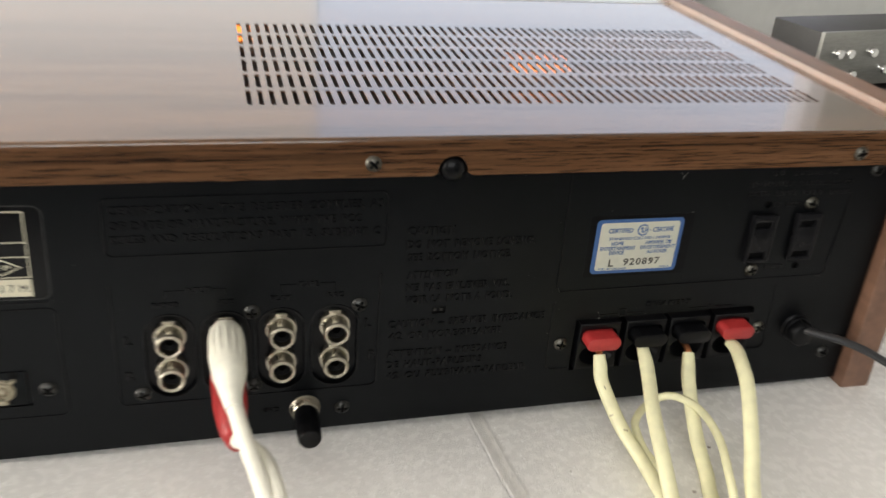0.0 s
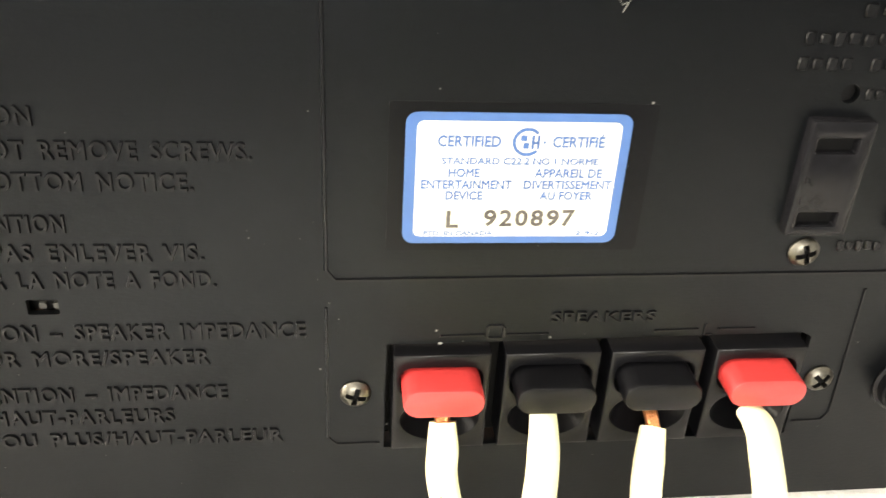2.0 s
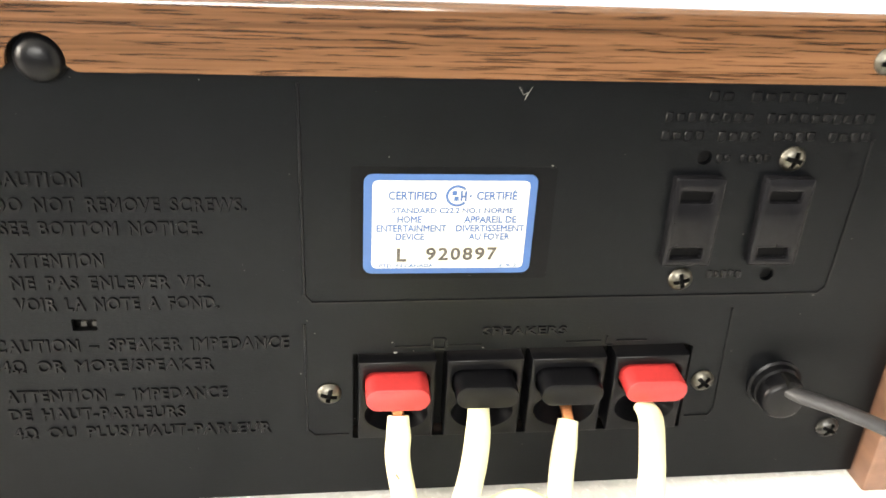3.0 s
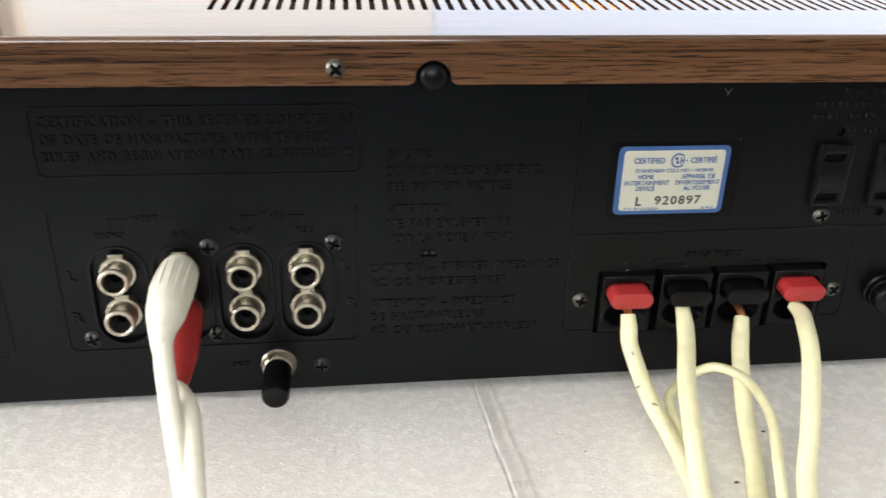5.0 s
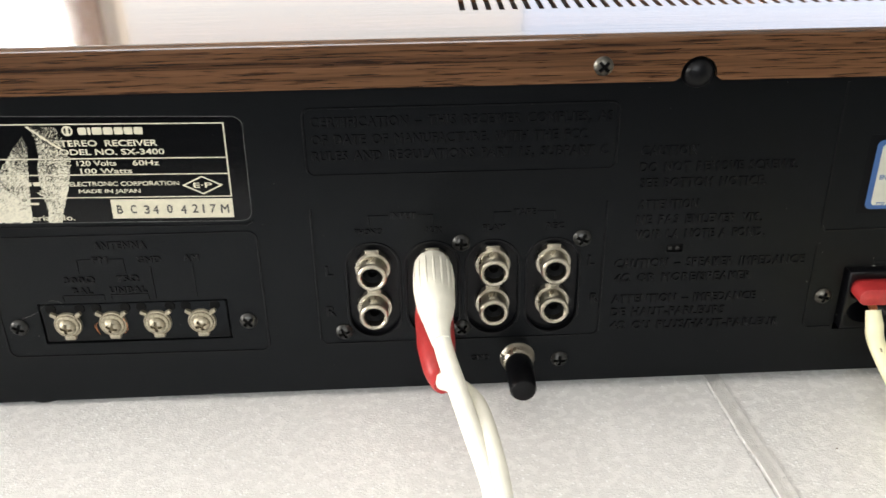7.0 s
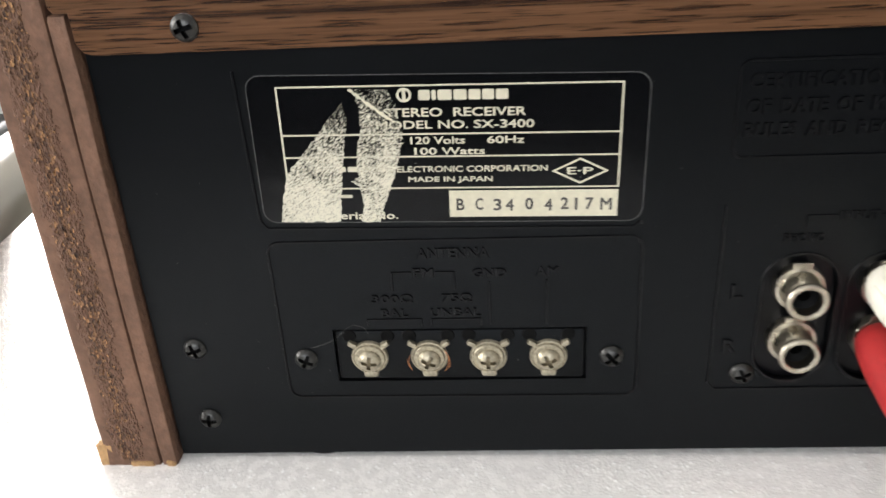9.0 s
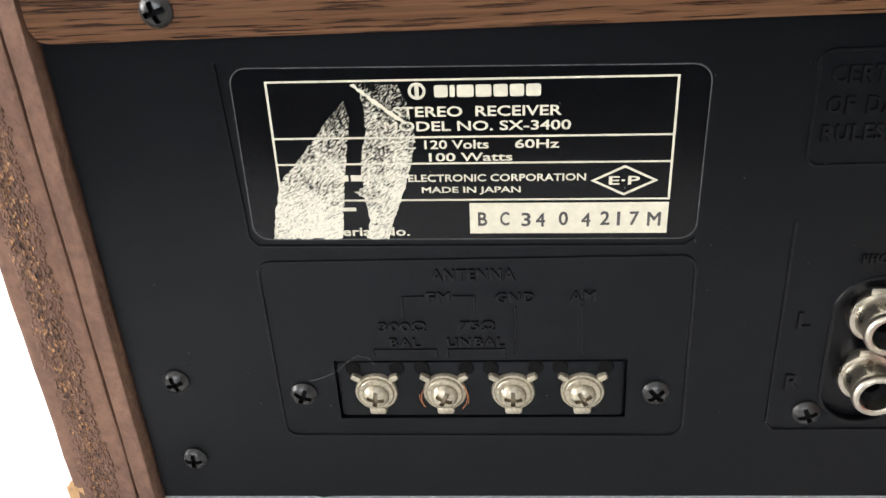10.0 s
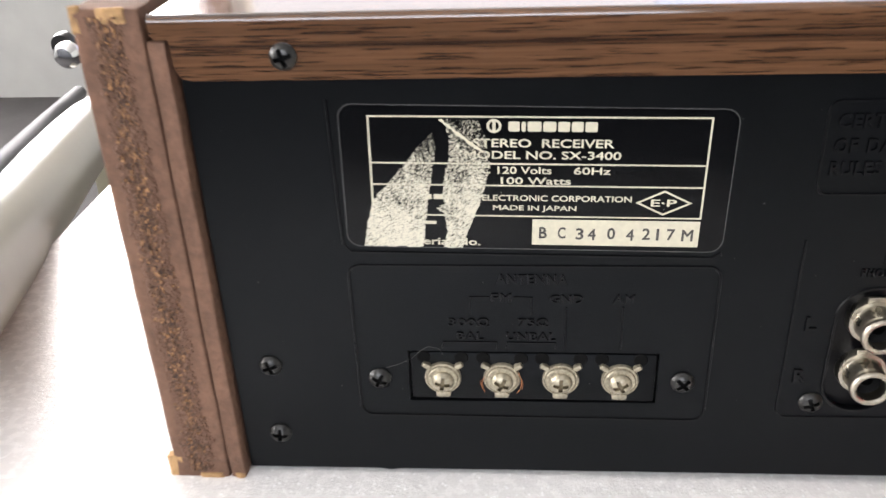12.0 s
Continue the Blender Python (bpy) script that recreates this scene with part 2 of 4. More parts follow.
def foam_height(x, y):
    rise = 0.0034 * min(1, max(0, (x - 0.26) / 0.13)) ** 1.5
    wave = 0.0006 * noise.noise(Vector((x * 14, y * 14, 1))) + 0.00012 * noise.noise(Vector((x * 60, y * 60, 4)))
    seam = seam_x(y)
    joint = (-0.0003 - 0.0008 * min(1, max(0, (-0.028 - y) / 0.01))) * math.exp(-((x - seam) / 0.00024) ** 2) + 0.00025 * math.exp(-((x - seam - 0.0052) / 0.0009) ** 2)
    return rise + wave + joint


def foam_sheet():
    bm = bmesh.new()
    xs = np.unique(np.concatenate([np.linspace(-0.119, 0.55, 220), np.linspace(0.232, 0.266, 190)]))
    ys = np.linspace(-0.175, 0.30, 150)
    grid = [[bm.verts.new((x, y, foam_height(x, y))) for x in xs] for y in ys]
    for j in range(len(ys) - 1):
        for i in range(len(xs) - 1):
            bm.faces.new((grid[j][i], grid[j][i + 1], grid[j + 1][i + 1], grid[j + 1][i]))
    rim = bmesh.ops.extrude_edge_only(bm, edges=[e for e in bm.edges if e.is_boundary])
    for v in rim["geom"]:
        if isinstance(v, bmesh.types.BMVert):
            v.co.z = -0.0055
    return bm


foam = tagged(part("foam_sheet", foam_sheet(), FOAM), "white packing foam sheet with a taped seam on the table", "foam sheet")

# ---- the receiver: body ----
receiver = thing("stereo_receiver", (0.19, 0.11, 0.0), "vintage stereo receiver in walnut vinyl with a black back panel", "stereo receiver")


part("chassis_bottom", mm_box(-10, 456, 1.5, 234, 20, 22), BLACK, receiver)
part("front_panel", mm_box(-15, 457, 226.8, 240, 21, 146.8, 1.2), material("brushed_fascia", (0.62, 0.61, 0.58), 0.3, metal=0.9, spread=0.1, scale=400, stretch=(0.05, 1, 1)), receiver, "brushed aluminium front fascia")


GX0, GX1, GY0, GY1 = 185.0, 435.0, 31.2, 160.0


def lid():
    """The walnut cover: flat top with six rows of slots, folded down at the back edge."""
    bm = bmesh.new()
    cols, rows = 56, 6
    px, py = (GX1 - GX0) / cols, (GY1 - GY0) / rows
    xs, ys = [-14.4], [-2.2]
    for i in range(cols):
        xs += [GX0 + i * px + px * 0.29, GX0 + i * px + px * 0.71]
    for j in range(rows):
        ys += [GY0 + j * py + py * 0.10, GY0 + j * py + py * 0.90]
    xs.append(457.4), ys.append(226.0)
    top = [[bm.verts.new(mm(x, y, 146.5)) for x in xs] for y in ys]
    for j in range(len(ys) - 1):
        for i in range(len(xs) - 1):
            if not (i % 2 and j % 2):
                bm.faces.new((top[j][i], top[j][i + 1], top[j + 1][i + 1], top[j + 1][i]))
    made = bmesh.ops.extrude_face_region(bm, geom=list(bm.faces))
    for v in made["geom"]:
        if isinstance(v, bmesh.types.BMVert):
            v.co.z -= 0.0009
    return bm


def lid_lip():
    """The folded back edge, 15 mm high, with the half-round notch for the peg, a stepped end and a rounded fold."""
    outline = [(-14.4, 144.9), (-14.4, 142.5), (-13.4, 141.2), (-10.2, 141.2), (-10.0, 134.5), (-8.6, 132.4), (-6.5, 131.8)]
    outline += [(250.6, 131.6), (251.6, 132.2)]
    for k in range(13):
        a = radians(188 - k * 16.3)
        outline.append((258 + 5.6 * math.cos(a), 133.6 + 5.6 * math.sin(a)))
    outline += [(264.4, 132.2), (265.4, 131.6), (453, 131.6), (455, 133), (456, 141), (457.4, 141.2), (457.4, 144.9)]
    bm = bmesh.new()
    shape = bm.faces.new([bm.verts.new(mm(x, -3.8, z)) for x, z in outline])
    made = bmesh.ops.extrude_face_region(bm, geom=[shape])
    for v in made["geom"]:
        if isinstance(v, bmesh.types.BMVert):
            v.co.y += 0.0018 * K
    fold = [(1.6, k) for k in range(7)]
    rows = []
    for x in (-14.4, 457.4):
        rows.append([bm.verts.new(mm(x, -2.2 - r * math.cos(radians(15 * k)), 144.9 + r * math.sin(radians(15 * k)))) for r, k in fold])
    for k in range(6):
        bm.faces.new((rows[0][k], rows[0][k + 1], rows[1][k + 1], rows[1][k]))
    return bm


cover = part("top_cover", lid(), WALNUT, receiver, "walnut vinyl top cover with rows of vent slots")
part("cover_lip", lid_lip(), WALNUT, cover)


def cheek_board(x0, x1, y0, z0, z1, seed):
    """A board with softly uneven arrises."""
    bm = mm_box(x0, x1, y0, 246, z0, z1)
    bmesh.ops.subdivide_edges(bm, edges=list(bm.edges), cuts=14, use_grid_fill=True)
    bmesh.ops.bevel(bm, geom=[e for e in bm.edges if e.calc_face_angle(0) > 1], offset=0.0009, segments=2, profile=0.6, affect="EDGES")
    for v in bm.verts:
        v.co.x += 0.0002 * noise.noise(v.co * 90 + Vector((seed, 0, 0)))
        v.co.y += 0.00025 * noise.noise(v.co * 120 + Vector((0, seed, 0)))
    return bm


def worn_core(xc, half, y, z0, z1, seed):
    """The bare particle core along the middle of a board's end: pitted, with an uneven edge."""
    bm = bmesh.new()
    nx, nz = 14, 150
    grid = []
    for j in range(nz + 1):
        z = z0 + (z1 - z0) * j / nz
        wide = half * (0.8 + 0.45 * noise.noise(Vector((seed, z * 0.09, 0))) + 0.25 * noise.noise(Vector((seed, z * 0.5, 3))))
        row = []
        for i in range(nx + 1):
            f = 2 * i / nx - 1
            x = xc + wide * f + 0.5 * noise.noise(Vector((z * 0.7, i, seed)))
            deep = 0.9 * noise.noise(Vector((x * 0.9, z * 0.7, seed))) + 0.5 * noise.noise(Vector((x * 2.4, z * 2.0, seed)))
            row.append(bm.verts.new(mm(x, y - (0.2 + 0.8 * deep) * (1 - f ** 6) + 0.3 * f ** 6, z)))
        grid.append(row)
    for j in range(nz):
        for i in range(nx):
            bm.faces.new((grid[j][i], grid[j][i + 1], grid[j + 1][i + 1], grid[j + 1][i]))
    return bm




def core_material():
    """Bare particle board: chips of many browns that show where the brown paint has worn through."""
    m = bpy.data.materials.new("bare_particle_board")
    m.use_nodes = True
    n, l = m.node_tree.nodes, m.node_tree.links
    b = n["Principled BSDF"]
    b.inputs["Roughness"].default_value = 0.85
    where, place, chips, wear = n.new("ShaderNodeTexCoord"), n.new("ShaderNodeMapping"), n.new("ShaderNodeTexVoronoi"), n.new("ShaderNodeTexNoise")
    place.inputs["Scale"].default_value, place.inputs["Rotation"].default_value = (1.0, 1.0, 0.55), (0, 0.5, 0)
    chips.inputs["Scale"].default_value = 1900
    wear.inputs["Scale"].default_value, wear.inputs["Detail"].default_value = 330, 6
    l.new(where.outputs["Object"], place.inputs["Vector"])
    l.new(place.outputs["Vector"], chips.inputs["Vector"])
    l.new(where.outputs["Object"], wear.inputs["Vector"])
    tone = n.new("ShaderNodeValToRGB")
    e = tone.color_ramp.elements
    e[0].position, e[0].color = 0.1, (0.050, 0.024, 0.014, 1)
    e[1].position, e[1].color = 0.88, (0.44, 0.225, 0.095, 1)
    e.new(0.42).color = (0.115, 0.057, 0.032, 1)
    e.new(0.72).color = (0.19, 0.098, 0.050, 1)
    l.new(chips.outputs["Color"], tone.inputs["Fac"])
    split, off, width, worn = n.new("ShaderNodeSeparateXYZ"), n.new("ShaderNodeMath"), n.new("ShaderNodeMath"), n.new("ShaderNodeMath")
    l.new(where.outputs["Object"], split.inputs[0])
    off.operation, off.inputs[1].default_value = "SUBTRACT", mm(-24.4, 0, 0).x
    l.new(split.outputs["X"], off.inputs[0])
    width.operation = "ABSOLUTE"
    l.new(off.outputs[0], width.inputs[0])
    worn.operation, worn.inputs[1].default_value = "MULTIPLY_ADD", -55.0
    l.new(width.outputs[0], worn.inputs[0])
    l.new(wear.outputs["Fac"], worn.inputs[2])
    bare = n.new("ShaderNodeMapRange")
    bare.inputs["From Min"].default_value, bare.inputs["From Max"].default_value = 0.36, 0.42
    l.new(worn.outputs[0], bare.inputs["Value"])
    blend = n.new("ShaderNodeMix")
    blend.data_type = "RGBA"
    blend.inputs["A"].default_value = (0.158, 0.082, 0.05, 1)
    l.new(bare.outputs["Result"], blend.inputs["Factor"])
    l.new(tone.outputs["Color"], blend.inputs["B"])
    l.new(blend.outputs["Result"], b.inputs["Base Color"])
    relief = n.new("ShaderNodeBump")
    relief.inputs["Strength"].default_value, relief.inputs["Distance"].default_value = 0.9, 0.001
    l.new(chips.outputs["Distance"], relief.inputs["Height"])
    l.new(relief.outputs["Normal"], b.inputs["Normal"])
    return m


CORE = core_material()
CHIP = material("raw_wood_chip", (0.42, 0.25, 0.11), 0.85, spread=0.4, scale=900, bump=0.6)
left = part("side_cheek", cheek_board(-31.9, -16, -3.2, 12.6, 148.2, 1), FIBRE, receiver, "brown side cheek of worn particle board")
part("worn_core", worn_core(-24.2, 6.0, -3.3, 16, 146.5, 2), CORE, left, "bare pitted particle board")
part("cheek_strip", cheek_board(-15.7, -11.2, -3.2, 13, 140.6, 5), FIBRE, receiver)
for x, y, z, sx, sz in ((-31.2, -2.6, 16.5, 2.4, 4.6), (-21, -3.2, 13.6, 3.6, 1.2), (-13, -3.1, 13.9, 1.4, 1.4), (-31, -2.7, 145.5, 1.2, 3.2), (-22.5, -3.1, 146.6, 3.4, 1.6)):
    p, q = mm(x - sx, y - 0.5, z - sz), mm(x + sx, y + 1.5, z + sz)
    bm = box(bmesh.new(), p.x, q.x, p.y, q.y, p.z, q.z, 0.0005)
    for v in bm.verts:
        v.co += Vector((noise.noise(v.co * 700), 0, noise.noise(v.co * 900 + Vector((5, 0, 0))))) * 0.0007
    part("splintered_edge", bm, CHIP, left, "splintered raw wood edge")
part("side_cheek", cheek_board(457.5, 472.5, -6, 17.4, 149.5, 7), material("brown_cheek_vinyl", (0.165, 0.086, 0.055), 0.42, spread=0.3, scale=260, bump=0.2, stretch=(1, 0.12, 1)), receiver, "smooth brown side cheek")


# ---- the receiver: fittings on the back panel ----
U = K / 1000


def lathe(profile, segments=28):
    """A turned piece about the y axis; profile: (radius, distance out of the panel) in mm."""
    bm = bmesh.new()
    rings = []
    for r, h in profile:
        if r < 1e-6:
            rings.append([bm.verts.new((0, -h * U, 0))])
        else:
            rings.append([bm.verts.new((r * U * math.cos(k * math.tau / segments), -h * U, r * U * math.sin(k * math.tau / segments))) for k in range(segments)])
    for a, b in zip(rings, rings[1:]):
        for k in range(segments):
            k2 = (k + 1) % segments
            ring = [a[k % len(a)], a[k2 % len(a)], b[k2 % len(b)], b[k % len(b)]]
            seen = list(dict.fromkeys(ring))
            if len(seen) > 2:
                bm.faces.new(seen)
    return bm


def rounded(x0, x1, z0, z1, r, n=5):
    """Corner-rounded rectangle as a loop of (x, z)."""
    out = []
    for cx, cz, a0 in ((x1 - r, z1 - r, 0), (x0 + r, z1 - r, 90), (x0 + r, z0 + r, 180), (x1 - r, z0 + r, 270)):
        for k in range(n + 1):
            a = radians(a0 + 90 * k / n)
            out.append((cx + r * math.cos(a), cz + r * math.sin(a)))
    return out


def slab(outline, y0, y1, holes=(), local=False, bevel=0.0):
    """An upright plate of that outline, between two depths, pierced by the holes."""
    bm = bmesh.new()
    put = (lambda x, y, z: Vector((x, y, z)) * U) if local else mm
    loops = []
    for loop in (outline, *holes):
        vs = [bm.verts.new(put(x, y0, z)) for x, z in loop]
        loops.append([bm.edges.new((vs[i], vs[(i + 1) % len(vs)])) for i in range(len(vs))])
    if holes:
        bmesh.ops.triangle_fill(bm, use_beauty=True, use_dissolve=False, edges=[e for l in loops for e in l], normal=(0, -1, 0))
    else:
        bm.faces.new([e.verts[0] for e in loops[0]])
    made = bmesh.ops.extrude_face_region(bm, geom=list(bm.faces))
    for v in made["geom"]:
        if isinstance(v, bmesh.types.BMVert):
            v.co.y += (y1 - y0) * U
    if bevel:
        bmesh.ops.recalc_face_normals(bm, faces=bm.faces)
        rim = [e for e in bm.edges if all(abs(v.co.y - put(0, y0, 0).y) < 1e-7 for v in e.verts) and len(e.link_faces) == 2 and e.calc_face_angle(0) > 0.8]
        bmesh.ops.bevel(bm, geom=rim, offset=bevel * U, segments=2, profile=0.5, affect="EDGES")
    return bm


def rib(points, width=0.7, height=0.4, closed=False, foot=-0.02, bm=None):
    """A raised line along points (x, z) on the panel."""
    bm = bm or bmesh.new()
    pts = [Vector(p) for p in points]
    n = len(pts)
    rows = []
    for i, p in enumerate(pts):
        a = pts[(i - 1) % n] if closed or i else p
        b = pts[(i + 1) % n] if closed or i < n - 1 else p
        along = (b - a).normalized() if (b - a).length else Vector((1, 0))
        side = Vector((-along.y, along.x)) * width / 2
        rows.append([bm.verts.new(mm(q.x, y, q.y)) for q, y in ((p + side, foot), (p + side * 0.6, -height), (p - side * 0.6, -height), (p - side, foot))])
    for i in range(n if closed else n - 1):
        a, b = rows[i], rows[(i + 1) % n]
        for k in range(3):
            bm.faces.new((a[k], a[k + 1], b[k + 1], b[k]))
    if not closed:
        bm.faces.new(rows[0])
        bm.faces.new(rows[-1][::-1])
    return bm


def writing(text, x0, x1, z0, z1, height=0.6, out=0.0, turn=None, bold=0.012, gap=1.0, word=1.0, slope=0.0):
    """Letters that fill a box on the panel, raised by that height. Returns a bmesh."""
    curve = bpy.data.curves.new("letters", "FONT")
    curve.body, curve.extrude, curve.resolution_u = text, 0.5, 3
    curve.space_character, curve.space_word = gap, word
    ob = new("letters", curve)
    bpy.context.view_layer.update()
    mesh = bpy.data.meshes.new_from_object(ob.evaluated_get(bpy.context.evaluated_depsgraph_get()))
    bpy.data.objects.remove(ob)
    bm = bmesh.new()
    bm.from_mesh(mesh)
    bpy.data.meshes.remove(mesh)
    bpy.data.curves.remove(curve)
    bmesh.ops.remove_doubles(bm, verts=bm.verts, dist=1e-5)
    bmesh.ops.recalc_face_normals(bm, faces=bm.faces)
    moves = []
    for v in bm.verts:
        walls = [f.normal for f in v.link_faces if abs(f.normal.z) < 0.5]
        if walls:
            side = sum(walls, Vector()) / len(walls)
            moves.append((v, side * (bold + (-slope if v.co.z > 0 else slope)) / max(0.35, side.length_squared)))
    for v, move in moves:
        v.co += move
    lo = [min(v.co[k] for v in bm.verts) for k in (0, 1)]
    hi = [max(v.co[k] for v in bm.verts) for k in (0, 1)]
    for v in bm.verts:
        x = x0 + (v.co.x - lo[0]) / (hi[0] - lo[0]) * (x1 - x0)
        z = z0 + (v.co.y - lo[1]) / (hi[1] - lo[1]) * (z1 - z0)
        if turn:
            x, z = turn(x, z)
        v.co = mm(x, -out - (height if v.co.z > 0 else 0.0), z)
    return bm


def bars(x0, x1, z0, z1, words, height=0.5):
    """Unreadable writing: plain raised bars, one for each character of the words."""
    bm = bmesh.new()
    step = (x1 - x0) / (sum(words) + len(words) - 1)
    x = x0
    for count in words:
        for k in range(count):
            a, b = mm(x + step * 0.12, -height, z0 + 0.3 * (k % 2)), mm(x + step * 0.8, 0.05, z1 - 0.25 * (k % 3 == 1))
            box(bm, a.x, b.x, a.y, b.y, a.z, b.z, 0.0002, 1)
            x += step
        x += step
    return bm


def hair(points, r):
    """A thin bent strand through points in mm."""
    bm, rows = bmesh.new(), []
    pts = [mm(*p) for p in points]
    for p in pts:
        rows.append([bm.verts.new(p + Vector((math.cos(a), 0.4 * math.sin(a), math.sin(a))) * r * U) for a in (0.3, 2.4, 4.5)])
    for a, b in zip(rows, rows[1:]):
        for k in range(3):
            bm.faces.new((a[k], a[(k + 1) % 3], b[(k + 1) % 3], b[k]))
    return bm


def circle(cx, cz, r, n=20):
    return [(cx + r * math.cos(k * math.tau / n), cz + r * math.sin(k * math.tau / n)) for k in range(n)]


NICKEL = material("dull_nickel", (0.47, 0.435, 0.36), 0.33, metal=1.0, spread=0.15, scale=1500, bump=0.05, patch=0.08)
DARK_STEEL = material("blackened_steel", (0.05, 0.05, 0.048), 0.34, metal=0.85, spread=0.35, scale=1200, bump=0.08)
STEEL = material("zinc_steel", (0.11, 0.105, 0.09), 0.36, metal=1.0, spread=0.3, scale=1200, bump=0.08)
RED = material("red_plastic", (0.37, 0.027, 0.027), 0.38, spread=0.15, scale=800, bump=0.04)
# near-black: painted shade for recesses and holes, also black insulators and the rail
DEEP = material("black_and_recess_shade", (0.003, 0.003, 0.003), 0.6, spread=0.2, scale=500, gloss=0.08)
WHITE_PVC = material("white_rubber", (0.86, 0.835, 0.72), 0.42, spread=0.08, scale=300, bump=0.05)
YELLOW_PVC = material("yellowed_pvc", (0.80, 0.77, 0.50), 0.4, spread=0.12, scale=260, bump=0.05, patch=0.06)
COPPER = material("copper_strands", (0.75, 0.30, 0.13), 0.35, metal=0.9, spread=0.4, scale=3000, bump=0.3)
BLUE_INK = material("blue_ink", (0.030, 0.088, 0.235), 0.45, spread=0.08, scale=400)
PAPER = material("white_sticker", (0.475, 0.47, 0.39), 0.4, spread=0.06, scale=400)
INK = material("stamped_ink", (0.06, 0.055, 0.05), 0.6, spread=0.5, scale=2500)
CREAM_INK = material("cream_print", (0.60, 0.56, 0.42), 0.5, spread=0.1, scale=900)
FILM = material("black_film", (0.0022, 0.0024, 0.003), 0.2, spread=0.3, scale=500, bump=0.0, gloss=0.16)
RAISED = material("raised_black_enamel", (0.0022, 0.0025, 0.0032), 0.34, spread=0.3, scale=900, bump=0.0, gloss=0.22)

# openings in the panel
JACK_X, JACK_Z = (154.3, 174.8, 195.5, 216.3), (67.2, 51.8)
WELLS = [rounded(x - 8.8, x + 8.8, 39.8, 76.4, 8.7, 8) for x in JACK_X]
TB = [(37.6, 40.2), (103.2, 40.6), (103.2, 56.6), (37.6, 56.6)]
SPEAKER = [(318.4, 36.8), (403.6, 37.6), (403.0, 62.8), (401.0, 63.8), (318.4, 62.4)]
OPENINGS = [*WELLS, TB, SPEAKER, rounded(255.2, 260.6, 70.1, 73.2, 0.3, 2), circle(396.2, 113.3, 1.7, 14), circle(417.6, 83.3, 1.7, 14), circle(427, 50.8, 6.5, 24)]
EDGE = [(-10.3, 15.2), (456.5, 20.5), (456.5, 146), (-10.3, 146)]
panel = part("back_panel", slab(EDGE, 0, 1.5, OPENINGS), PANEL, receiver, "black satin back panel with raised lettering")

# raised border lines
for line, closed in (
    (rounded(135, 235.3, 101.8, 124.4, 2.5), True),
    ([(134.8, 90), (134.6, 39)] + [(136.2, 37), (231.5, 37.8)] + [(233.4, 39.5), (233.6, 90)], False),
    (rounded(24, 116.1, 35.2, 82.4, 3), True),
    ([(307, 129), (307.3, 79), (309, 76.8), (431.5, 78), (433.6, 80), (435, 118)], False),
    ([(307.2, 71), (307.3, 40), (309, 38.1), (317.5, 38.2)], False),
    ([(411, 74), (412.2, 43.5), (410.8, 41.2), (404.5, 41)], False),
    ([(22.6, 126), (23.4, 88.5), (25.2, 86.3), (113.5, 84.9), (115.4, 86.4)], False),
    ([(153.8, 83.6), (153.8, 86.8), (160.4, 86.8)], False),
    ([(170.6, 86.8), (175.2, 86.8), (175.2, 83.6)], False),
    ([(195.7, 84), (195.7, 87), (201.4, 87)], False),
    ([(210.6, 87), (216.3, 87), (216.3, 84)], False),
    ([(54.4, 68.2), (54.6, 73.4), (59.4, 73.4)], False),
    ([(65.6, 73.4), (70.2, 73.4), (70.2, 68.2)], False),
    ([(78.9, 70.6), (78.9, 57.8)], False),
    ([(93.1, 70.8), (93.1, 57.8)], False),
    ([(47.2, 57.6), (47.2, 59.6), (61.3, 59.6), (61.3, 57.6)], False),
    ([(63.8, 57.6), (63.8, 59.6), (76.5, 59.6), (76.5, 57.6)], False),
    ([(328.5, 64.2), (337.0, 64.4)], False),
    (rounded(337.4, 340.6, 63.6, 66.4, 0.3, 1), True),
    ([(341.2, 64.4), (349.3, 64.5)], False),
    ([(370.2, 64.8), (379.0, 65.0)], False),
    ([(380.4, 66.4), (380.4, 63.8), (382.0, 63.8)], False),
    ([(383.0, 65.0), (390.5, 65.1)], False),
):
    small = len(line) < 5
    part("border_line", rib(line, 0.55 if small else 0.75, 0.35 if small else 0.42, closed), RAISED, panel)

